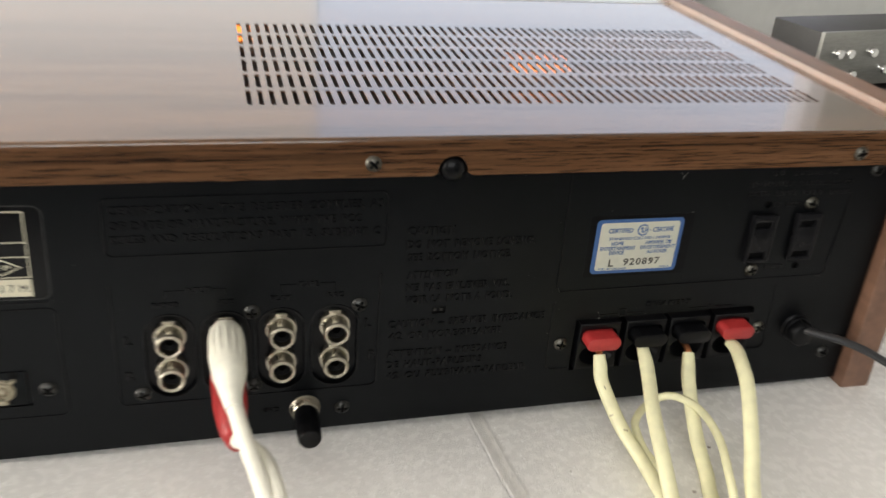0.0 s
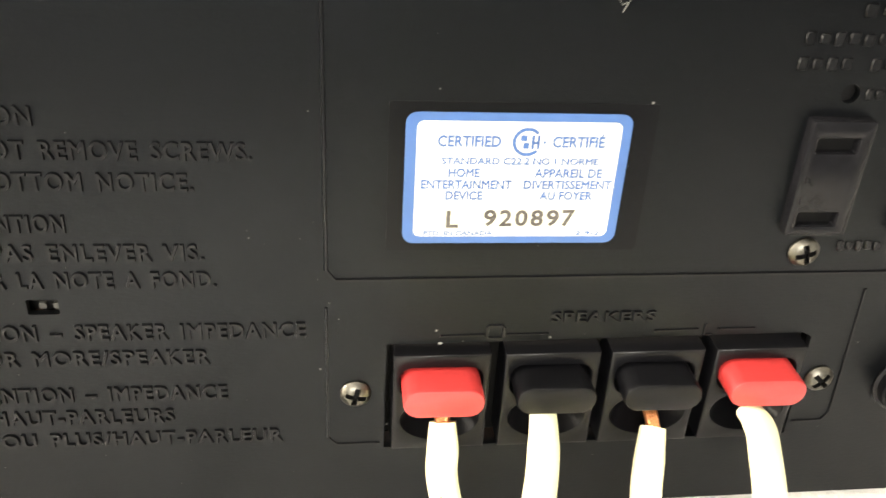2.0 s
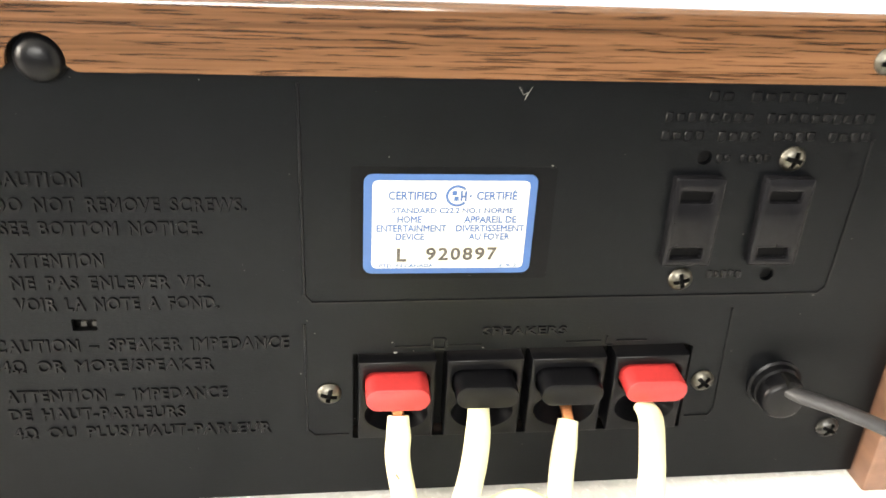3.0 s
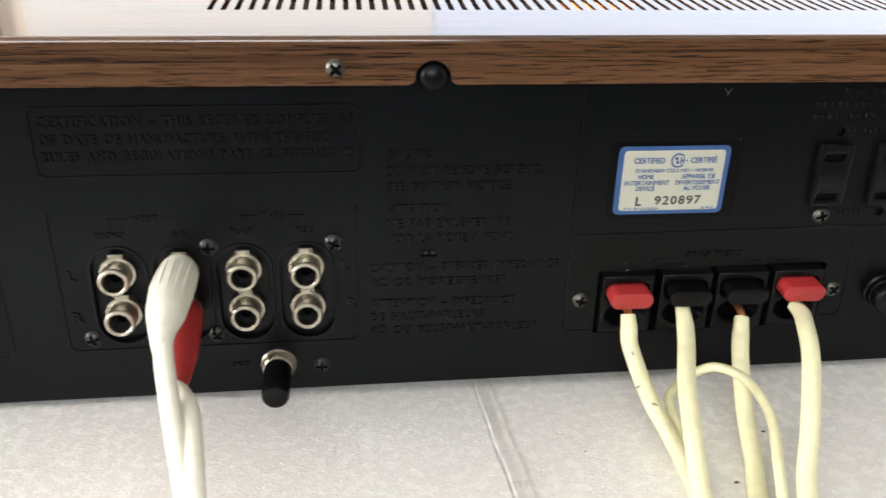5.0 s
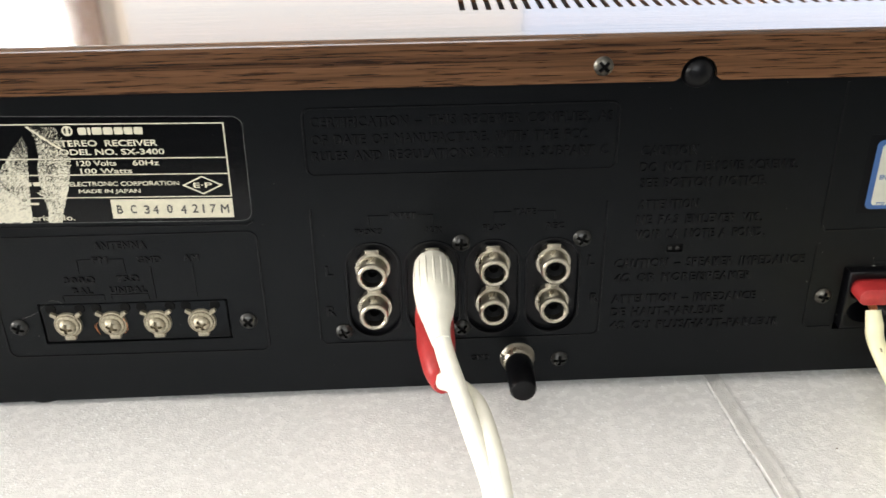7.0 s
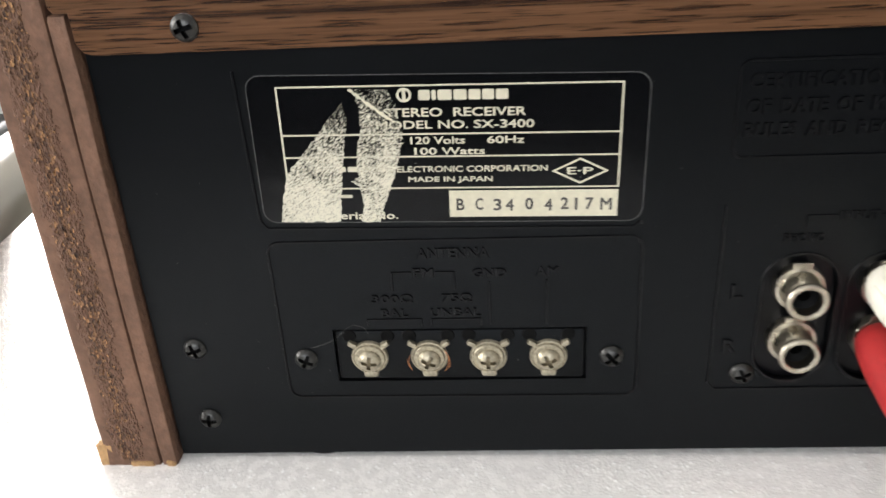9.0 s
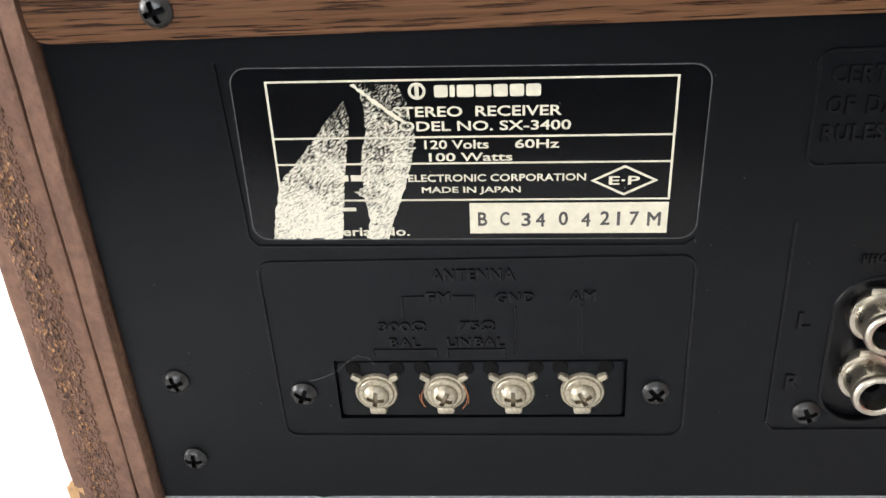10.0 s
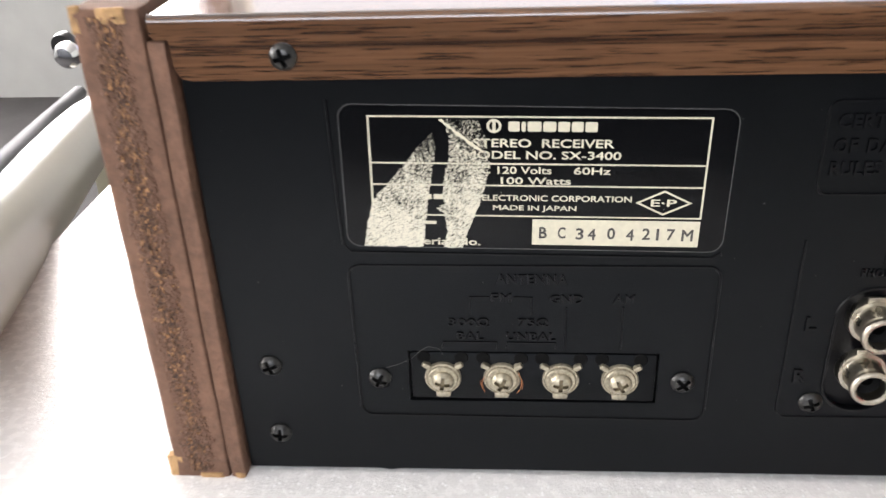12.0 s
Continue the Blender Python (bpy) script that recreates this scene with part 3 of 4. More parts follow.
# raised lettering
for text, x0, x1, z0, z1 in (
    ("CERTIFICATION – THIS RECEIVER COMPLIES, AS", 137.3, 233.4, 117.5, 121.6),
    ("OF DATE OF MANUFACTURE, WITH THE FCC", 137.2, 225.5, 111.6, 115.7),
    ("RULES AND REGULATIONS PART 15, SUBPART C", 137.0, 232.7, 106.2, 110.2),
    ("CAUTION", 243.4, 262.0, 105.8, 109.3),
    ("DO NOT REMOVE SCREWS.", 243.4, 295.6, 100.0, 103.5),
    ("SEE BOTTOM NOTICE.", 243.8, 285.8, 94.4, 97.9),
    ("ATTENTION", 244.0, 264.2, 86.6, 90.1),
    ("NE PAS ENLEVER VIS.", 243.8, 286.5, 81.0, 84.5),
    ("VOIR LA NOTE A FOND.", 243.8, 288.2, 75.5, 79.0),
    ("CAUTION – SPEAKER IMPEDANCE", 237.6, 303.5, 64.4, 68.0),
    ("4Ω OR MORE/SPEAKER", 238.0, 285.8, 58.8, 62.4),
    ("ATTENTION – IMPEDANCE", 237.6, 288.5, 50.4, 53.9),
    ("DE HAUT-PARLEURS", 237.6, 278.2, 45.0, 48.5),
    ("4Ω OU PLUS/HAUT-PARLEUR", 237.7, 298.4, 39.5, 43.1),
    ("PHONO", 148.9, 158.3, 80.0, 82.3), ("AUX", 172.4, 178.2, 80.1, 82.4), ("PLAY", 191.9, 199.5, 80.4, 82.7), ("REC", 213.4, 219.6, 80.5, 82.8),
    ("INPUT", 161.2, 169.9, 85.6, 88.0), ("TAPE", 202.3, 209.8, 85.8, 88.2), ("GND", 187.9, 194.6, 28.2, 30.4),
    ("L", 138.0, 140.9, 64.4, 68.6), ("R", 137.3, 140.6, 48.4, 52.6), ("L", 228.2, 230.8, 65.8, 70.0), ("R", 229.8, 233.0, 50.8, 55.0),
    ("SPEAKERS", 349.4, 370.0, 67.2, 69.6),
    ("ANTENNA", 61.2, 79.0, 77.3, 80.2), ("FM", 59.9, 65.1, 72.0, 74.6), ("GND", 74.7, 83.1, 71.7, 74.3), ("AM", 90.4, 95.9, 71.9, 74.5),
    ("300Ω", 48.8, 59.4, 64.6, 67.2), ("75Ω", 66.8, 74.4, 64.7, 67.3), ("BAL", 50.9, 57.9, 60.4, 62.9), ("UNBAL", 63.7, 76.5, 60.4, 62.9),
):
    part("lettering", writing(text, x0, x1, z0, z1, 0.55, bold=0.03, gap=1.16, word=1.5, slope=0.012), RAISED, panel)
for x0, x1, z0, z1, words in ((394.1, 426, 126.4, 128.8, (2, 7)), (385.2, 434, 121.6, 124.0, (8, 10)), (385.0, 434, 117.3, 119.7, (4, 4, 4, 4)),
                              (398.6, 411.8, 112.2, 114.4, (2, 4)), (402, 411.2, 82.6, 84.8, (5,))):
    part("lettering", bars(x0, x1, z0, z1, words), RAISED, panel)


def screw_mesh(mat, radius=3.1, tall=1.9, sunk=1.3, cross=None):
    """A pan head with a sunk cross, whose floor is coloured darker for shade."""
    bm = bmesh.new()
    half, arm = 0.46, radius * 0.64
    marks = sorted({s * v for s in (-1, 1) for v in (0.0, half * 0.999, half * 1.15, arm, arm * 1.06, *(radius * k / 9 for k in range(1, 10)))})
    spot = {}

    def vert(x, z):
        r = math.hypot(x, z)
        if r > radius:
            x, z, r = x * radius / r, z * radius / r, radius
        h = tall * (1 - (r / radius) ** 3.2 * 0.75)
        if (abs(x) <= half and abs(z) <= arm) or (abs(z) <= half and abs(x) <= arm):
            h -= sunk
        key = (round(x, 3), round(z, 3))
        if key not in spot:
            spot[key] = bm.verts.new((x * U, -h * U, z * U))
        return spot[key]

    for x0, x1 in zip(marks, marks[1:]):
        for z0, z1 in zip(marks, marks[1:]):
            ring = list(dict.fromkeys(vert(x, z) for x, z in ((x0, z0), (x1, z0), (x1, z1), (x0, z1))))
            if len(ring) > 2 and not bm.faces.get(ring) and min(math.hypot(x, z) for x in (x0, x1) for z in (z0, z1)) < radius:
                face = bm.faces.new(ring)
                mx, mz = abs(x0 + x1) / 2, abs(z0 + z1) / 2
                face.material_index = int((mx < half * 1.1 and mz < arm * 1.03) or (mz < half * 1.1 and mx < arm * 1.03))
    rim = bmesh.ops.extrude_edge_only(bm, edges=[e for e in bm.edges if e.is_boundary])
    for v in rim["geom"]:
        if isinstance(v, bmesh.types.BMVert):
            v.co.y = 0.0003
    bmesh.ops.recalc_face_normals(bm, faces=bm.faces)
    smooth(bm, 35)
    mesh = bpy.data.meshes.new("screw")
    bm.to_mesh(mesh)
    bm.free()
    mesh.materials.append(mat)
    mesh.materials.append(cross or DEEP)
    return mesh


DARK_SCREW, BRIGHT_SCREW = screw_mesh(DARK_STEEL), screw_mesh(STEEL, 3.0, 1.7)
for n, (x, y, z) in enumerate(((184.7, 0, 76.1), (225.8, 0, 76.6), (184.7, 0, 42.3), (143, 0, 42), (220, 0, 27.7), (29.7, 0, 47.6), (109.7, 0, 47.7),
                               (0, 0, 51.2), (0, 0, 28), (445.4, 0, 36), (444.4, 0, 128), (15.2, -3.8, 137.2))):
    part("screw", None, None, receiver, mesh=DARK_SCREW, at=Matrix.Translation(mm(x, y, z)) @ pose(0, 0, 0, 0, 23 * n, 0))
for n, (x, y, z) in enumerate(((312.7, 0, 51), (407.3, 0, 52.4), (396.0, 0, 82.4), (416.7, 0, 113.3), (228.4, -3.8, 136.9), (430.4, -3.8, 137))):
    part("screw", None, None, receiver, "bright zinc screw", mesh=BRIGHT_SCREW, at=Matrix.Translation(mm(x, y, z)) @ pose(0, 0, 0, 0, 12 + 31 * n, 0))
part("foot_peg", lathe([(0, 4.8), (2.5, 4.6), (4.2, 3.6), (4.9, 2.0), (5.0, 0), (0, 0)]), BLACK, receiver, "round black plastic peg", at=mm(258.2, 0, 133.6))

# twin phono sockets in their wells
jack_shell = lathe([(6.1, -2.5), (6.1, 0.3), (5.9, 0.7), (5.0, 0.8), (4.75, 1.3), (4.6, 4.9), (4.75, 5.5), (5.0, 5.8), (5.1, 6.9), (4.9, 7.4), (4.5, 7.7), (3.9, 7.65), (3.55, 7.3), (3.4, 2.4)], 36)
a = Vector((-2.4, -0.6, 5.2)) * U
b = Vector((2.4, 0.2, 7.1)) * U
box(jack_shell, a.x, b.x, a.y, b.y, a.z, b.z, 0.0002)
shell_mesh, core_mesh = None, None
for x, well in zip(JACK_X, WELLS):
    cx = [(px, pz) for px, pz in well]
    plate = part("socket_plate", slab([(x + (px - x) * 1.1, 58.1 + (pz - 58.1) * 1.06) for px, pz in cx], 2.0, 3.5), BLACK, receiver)
    part("well_rim", rib([(x + (px - x) * 1.05, 58.1 + (pz - 58.1) * 1.02) for px, pz in cx], 1.0, 0.45, True), RAISED, receiver)
    for z in JACK_Z:
        zz = z + (x - 154.3) * 0.009
        if shell_mesh is None:
            jack = part("phono_socket", jack_shell, NICKEL, receiver, "dull nickel phono socket", at=mm(x, 0, zz))
            core = part("insulator", lathe([(3.5, 4.2), (2.6, 3.7), (1.7, 3.5), (1.5, 0.8), (0, 0.8)]), DEEP, jack)
            shell_mesh, core_mesh = jack.data, core.data
        else:
            jack = part("phono_socket", None, None, receiver, "dull nickel phono socket", at=mm(x, 0, zz), mesh=shell_mesh)
            part("insulator", None, None, jack, mesh=core_mesh)

# ground post
post = part("ground_post", lathe([(6.3, 0), (6.3, 0.8), (5.9, 1.2), (5.6, 3.4), (4.9, 4.2), (0, 4.2)]), NICKEL, receiver, "nickel ground post with a black knob", at=mm(204.8, 0, 28.8))
knob = lathe([(0, 21.2), (2.6, 21.2), (4.0, 20.8), (4.6, 19.8), (4.7, 12), (4.7, 5), (4.3, 3.6), (0, 3.6)], 40)
for v in knob.verts:
    r = math.hypot(v.co.x, v.co.z)
    if r > 4.1 * U and -19 * U < v.co.y < -4 * U:
        k = 1 + 0.035 * (round(math.atan2(v.co.z, v.co.x) / math.tau * 40) % 2)
        v.co.x, v.co.z = v.co.x * k, v.co.z * k
part("knob", knob, BLACK, post, "black knurled knob")

# antenna terminal board
part("terminal_board", slab(rounded(38.3, 102.6, 41.0, 56.0, 0.8, 3), 0.1, 2.4, bevel=0.3), PANEL, receiver, "black antenna terminal board")
# near-black sheet that paints the shade in the gap around the board
part("board_gap_shade", slab([(36.5, 39.4), (104.2, 39.6), (104.2, 57.6), (36.5, 57.6)], 2.5, 3.2), DEEP, receiver)


def terminal():
    """Screw terminal: a washer with two ears and a foot, and a cross-head screw."""
    bm = lathe([(4.9, -2.4), (4.9, 0.2), (4.7, 0.6), (4.35, 0.65), (4.25, 0.4), (4.1, 0.4), (4.0, 0.9), (3.8, 1.1), (0, 1.1)], 32)
    for x0, x1, z0, z1 in ((-2.0, 2.0, -5.9, -4.0),):
        p, q = Vector((x0, -1.0, z0)) * U, Vector((x1, 1.0, z1)) * U
        box(bm, p.x, q.x, p.y, q.y, p.z, q.z, 0.0006)
    for side in (-1, 1):
        ear = box(bmesh.new(), -1.2 * U, 1.2 * U, -1.0 * U, 1.0 * U, -0.75 * U, 0.75 * U, 0.0005)
        bmesh.ops.transform(ear, matrix=Matrix.Translation(Vector((4.3 * side, 0, 4.1)) * U) @ pose(0, 0, 0, 0, -32 * side, 0), verts=ear.verts)
        lump = bpy.data.meshes.new("ear")
        ear.to_mesh(lump)
        ear.free()
        bm.from_mesh(lump)
        bpy.data.meshes.remove(lump)
    return bm


TERMINAL_METAL = material("tinned_brass", (0.43, 0.385, 0.285), 0.4, metal=0.75, spread=0.4, scale=1400, bump=0.08)
# the cross gets a darker bronze as its painted shade
TERM_SCREW = screw_mesh(TERMINAL_METAL, 3.0, 2.1, 0.9, material("shaded_bronze", (0.17, 0.14, 0.09), 0.4, metal=0.6, spread=0.5, scale=2500))
term_mesh = None
for n, x in enumerate((46.8, 62.5, 78.0, 93.5)):
    at = mm(x, -0.3, 48.2)
    if term_mesh is None:
        t1 = part("antenna_terminal", terminal(), TERMINAL_METAL, receiver, "tinned brass screw terminal", at=at)
        term_mesh = t1.data
    else:
        t1 = part("antenna_terminal", None, None, receiver, "tinned brass screw terminal", at=at, mesh=term_mesh)
    part("terminal_screw", None, None, t1, mesh=TERM_SCREW, at=pose(0, -1.0 * U, -0.3 * U, 0, (8, 25, 2, -24)[n], 0))
    for dx in (-5.0, 5.0):
        # solid dark discs; the shade of the holes is their colour
        part("ear_hole", lathe([(1.9, -0.1), (1.7, 0.15), (0, 0.15)], 16), DEEP, t1, at=Vector((dx, 0.3, 6.3)) * U)

# push terminals of the speakers
part("terminal_backing", slab([(317, 35.4), (405, 36.2), (405, 64.8), (317, 63.6)], 6.5, 8), DEEP, receiver)
for n, (x, dz, mat) in enumerate(((329.0, 0.0, RED), (350.4, 0.2, BLACK), (371.2, 0.4, BLACK), (392.2, 0.8, RED))):
    cz = 45.9 + dz * 0.6
    cup = [(x + 7.7 * math.cos(k * math.tau / 28), cz + 5.0 * math.sin(k * math.tau / 28)) for k in range(28)]
    slot_hole = rounded(x - 7.95, x + 7.95, 51.2 + dz, 58.6 + dz, 2.5, 4)
    body = part("speaker_terminal", slab([(x - 9.3, 38.6 + dz * 0.6), (x + 9.3, 38.8 + dz * 0.6), (x + 9.3, 61.6 + dz * 0.4), (x - 9.3, 61.4 + dz * 0.4)], -2.6, 5.0, [cup, slot_hole], bevel=0.35), BLACK, receiver, "black push terminal")
    funnel = bmesh.new()
    rings = [[funnel.verts.new(mm(x + (px - x) * k, y, cz + (pz - cz) * k)) for px, pz in cup] for k, y in ((1.0, -2.4), (0.82, 0.2), (0.5, 3.8), (0.2, 6.0))]
    for r0, r1 in zip(rings, rings[1:]):
        for k in range(28):
            funnel.faces.new((r0[k], r0[(k + 1) % 28], r1[(k + 1) % 28], r1[k]))
    part("wire_funnel", funnel, BLACK, body)
    bm = slab(rounded(x - 7.7, x + 7.7, 51.5 + dz, 57.9 + dz, 3.15, 7), -8.8, 3.0, bevel=0.7)
    part("push_button", bm, mat, body, "red plastic push button" if mat is RED else "black plastic push button")

# mains outlets
BAKELITE = material("black_bakelite", (0.006, 0.006, 0.007), 0.22, spread=0.3, scale=500, bump=0.05, patch=0.05, gloss=0.13)
for x in (394.8, 415.9):
    face = rounded(x - 5.0, x + 6.7, 87.0, 109.3, 0.6, 2)
    slots = [rounded(x - 3.3, x + 4.2, z - 1.35, z + 1.35, 0.2, 1) for z in (104.7, 90.4)]
    outlet = part("power_outlet", slab(face, -2.6, 0.2, slots, bevel=0.55), BAKELITE, receiver, "black two-slot mains outlet")
    for z in (104.7, 90.4):
        part("slot", slab(rounded(x - 3.5, x + 4.4, z - 1.6, z + 1.6, 0.2, 1), -0.6, 0.6), DEEP, outlet)
for x, z in ((396.2, 113.3), (417.6, 83.3)):
    part("hole_back", slab(circle(x, z, 2.6, 12), 1.8, 2.4), DEEP, receiver)
for x in (256.4, 258.9):
    part("spacer", slab(rounded(x, x + 1.3, 69.8, 71.0, 0.2, 1), 2.4, 3.3), material("pale_plastic", (0.06, 0.057, 0.05), 0.6, spread=0.2, scale=900), receiver, "pale plastic spacer behind the slot")
part("hole_back", slab(rounded(254, 262, 69, 74.5, 0.3, 1), 3.2, 3.8), DEEP, receiver)

# strain relief of the mains lead
bush = lathe([(7.2, -1.0), (7.2, 0.5), (6.5, 0.9), (6.3, 2.6), (5.6, 2.9), (5.6, 3.6), (6.2, 3.9), (6.1, 6.6), (5.5, 7.4), (4.4, 7.7), (0, 7.7)], 32)
for v in bush.verts:
    up = v.co.z / U
    if v.co.y < -3.7 * U and up > 1.5:
        v.co.z = (1.5 + (up - 1.5) * 0.82) * U
    if v.co.y < -1.5 * U and v.co.x > 3.6 * U:
        v.co.x = (3.6 + (v.co.x / U - 3.6) * 0.55) * U
relief = part("strain_relief", bush, BLACK, receiver, "black strain relief bushing", at=mm(427, 0, 50.8))
p, q = Vector((-0.9, -7.9, 1.8)) * U, Vector((0.9, -3.4, 6.2)) * U
# solid dark block; the shade of the slot is its colour
part("key_slot", box(bmesh.new(), p.x, q.x, p.y, q.y, p.z, q.z, 0.0004), DEEP, relief)

# certification sticker
LABEL0, LABEL1 = 320.6, 359.0
part("sticker_patch", slab(rounded(317.8, 363.2, 83.0, 110.9, 0.6, 2), -0.06, 0.02), material("black_patch", (0.002, 0.0022, 0.0028), 0.3, spread=0.2, scale=700, gloss=0.115), receiver, "patch of darker black film")
sticker = part("certification_sticker", slab(rounded(LABEL0, LABEL1, 84.5, 109.1, 2.0), -0.18, 0.02), BLUE_INK, receiver, "white paper certification sticker with a blue border")
part("sticker_field", slab(rounded(LABEL0 + 1.9, LABEL1 - 1.7, 85.9, 107.6, 1.2), -0.24, -0.1), PAPER, sticker)
for text, u0, u1, z0, z1, ink in (
    ("CERTIFIED", 5.4, 16.1, 103.0, 105.1, BLUE_INK), ("CERTIFIÉ", 24.9, 34.0, 103.0, 105.6, BLUE_INK), ("STANDARD C22.2 NO.1 NORME", 6.2, 33.4, 99.8, 101.1, BLUE_INK),
    ("HOME", 7.5, 12.9, 97.4, 99.1, BLUE_INK), ("APPAREIL DE", 22.4, 34.3, 97.4, 99.1, BLUE_INK), ("ENTERTAINMENT", 2.9, 18.6, 95.2, 96.9, BLUE_INK),
    ("DIVERTISSEMENT", 20.7, 36.3, 95.2, 96.9, BLUE_INK), ("DEVICE", 7.2, 13.7, 93.1, 94.8, BLUE_INK), ("AU FOYER", 23.7, 33.1, 93.1, 94.8, BLUE_INK),
    ("L", 7.6, 9.8, 87.6, 91.0, INK), ("9", 14.2, 16.5, 87.9, 91.2, INK), ("2", 17.0, 19.3, 87.9, 91.2, INK), ("0", 19.8, 22.1, 87.9, 91.2, INK),
    ("8", 22.6, 24.9, 87.9, 91.2, INK), ("9", 25.4, 27.7, 87.9, 91.2, INK), ("7", 28.2, 30.5, 87.9, 91.2, INK),
    ("PTD. IN CANADA", 3.7, 16.0, 86.1, 87.0, BLUE_INK), ("2-9-2", 31.0, 35.4, 86.1, 87.0, BLUE_INK),
):
    part("print", writing(text, LABEL0 + u0, LABEL0 + u1, z0, z1, 0.04, 0.25, None, 0.03), ink, sticker)
arc = [radians(42 + 276 * k / 24) for k in range(25)]
part("print", slab([(LABEL0 + 20.6 + r * math.cos(a), 104.0 + r * math.sin(a)) for r, turn in ((2.6, arc), (2.0, arc[::-1])) for a in turn], -0.29, -0.2), BLUE_INK, sticker)
for x0, x1, z0, z1 in ((19.4, 20.5, 104.15, 105.2), (19.9, 20.9, 102.8, 103.85), (21.3, 21.75, 102.7, 105.2), (22.25, 22.7, 102.7, 105.2), (21.5, 22.5, 103.6, 104.1), (23.3, 23.8, 103.7, 104.2)):
    part("print", slab([(LABEL0 + x0, z0), (LABEL0 + x1, z0), (LABEL0 + x1, z1), (LABEL0 + x0, z1)], -0.29, -0.2), BLUE_INK, sticker)

# rating plate, stuck on a little crooked
SIN = math.sin(radians(-0.95))


def plate_turn(u, v):
    return 70 + u - v * SIN, 105 + v + u * SIN


def plate_piece(name, loop, y0, y1, mat, parent, holes=(), label=""):
    return part(name, slab([plate_turn(*p) for p in loop], y0, y1, [[plate_turn(*p) for p in h] for h in holes]), mat, parent, label)


def leaning(loop):
    """The plate's cut edge, whose top runs down a little to one end."""
    return [(u, v - 0.0085 * (u + 45) * (v > 0)) for u, v in loop]


def rect(u0, u1, v0, v1):
    return [(u0, v0), (u1, v0), (u1, v1), (u0, v1)]


plate = plate_piece("rating_plate", leaning(rounded(-45.2, 45.9, -17.8, 19.3, 3.4)), -0.15, 0.02, FILM, receiver, label="black rating plate printed in cream with torn tape residue")
plate_piece("outline", leaning(rounded(-45.2, 45.9, -17.8, 19.3, 3.4)), -0.21, -0.1, material("grey_hairline", (0.065, 0.065, 0.062), 0.45, spread=0.5, scale=700), plate, [leaning(rounded(-44.98, 45.68, -17.6, 19.08, 3.3))])
plate_piece("frame", rect(-38.4, 40.0, -8.95, 16.5), -0.2, -0.1, CREAM_INK, plate, [rect(-37.95, 39.55, 4.95, 16.1), rect(-37.95, 39.55, -0.6, 4.55), rect(-37.95, 39.55, -8.6, -0.98)])
part("diamond", slab([plate_turn(30.9 + u, -4.8 + v) for u, v in ((6.6, 0), (0, 3.25), (-6.6, 0), (0, -3.25))], -0.2, -0.1, [[plate_turn(30.9 + u, -4.8 + v) for u, v in ((5.6, 0), (0, 2.75), (-5.6, 0), (0, -2.75))]]), CREAM_INK, plate)
for text, u0, u1, v0, v1 in (
    ("STEREO  RECEIVER", -13.9, 18.4, 8.9, 11.0), ("MODEL NO. SX-3400", -15.9, 20.2, 6.0, 8.0), ("AC 120 Volts", -14.6, 4.4, 2.25, 4.1), ("60Hz", 9.5, 18.0, 2.25, 4.1),
    ("100 Watts", -7.4, 9.0, -0.4, 1.4), ("ELECTRONIC CORPORATION", -11.8, 23.4, -4.75, -3.2), ("MADE IN JAPAN", -9.2, 10.6, -7.6, -5.9), ("Serial No.", -28.0, -12.2, -16.9, -14.9), ("E·P", 27.9, 33.9, -5.7, -3.9),
):
    part("print", writing(text, u0, u1, v0, v1, 0.05, 0.16, plate_turn, 0.016), CREAM_INK, plate)
u = -5.8
for wide in (2.6, 1.0, 3.2, 3.0, 2.7, 2.7, 2.8):
    plate_piece("print", rounded(u, u + wide, 12.8, 15.2, 0.4, 2), -0.21, -0.1, CREAM_INK, plate)
    u += wide + 0.37
plate_piece("print", circle(-9.1, 14.1, 1.7, 24), -0.21, -0.1, CREAM_INK, plate, [circle(-9.1, 14.1, 1.15, 20)])
plate_piece("print", rect(-9.5, -8.7, 12.5, 15.2), -0.22, -0.1, CREAM_INK, plate)
for u0, u1 in ((-25.8, -23.9), (-23.4, -20.6), (-20.2, -17.2), (-16.8, -13.4)):
    plate_piece("print", rect(u0, u1, -4.5, -3.2), -0.2, -0.1, CREAM_INK, plate)
plate_piece("print", rect(-25.9, -22.9, -11.2, -10.4), -0.2, -0.1, CREAM_INK, plate)
serial = plate_piece("serial_strip", rect(0.3, 39.9, -16.4, -9.55), -0.22, -0.1, CREAM_INK, plate, label="cream strip with stamped serial characters")
for c, u in zip("BC3404217M", (2.9, 7.4, 11.7, 14.6, 19.2, 23.7, 27.5, 30.2, 33.3, 37.2)):
    w = 1.35 if c == "M" else (0.32 if c == "1" else 0.95)
    dv = 0.25 * math.sin(u * 2.1) - u * 0.008
    part("print", writing(c, u - w, u + w, -14.6 + dv, -11.5 + dv, 0.05, 0.22, plate_turn, 0.02), INK, serial)


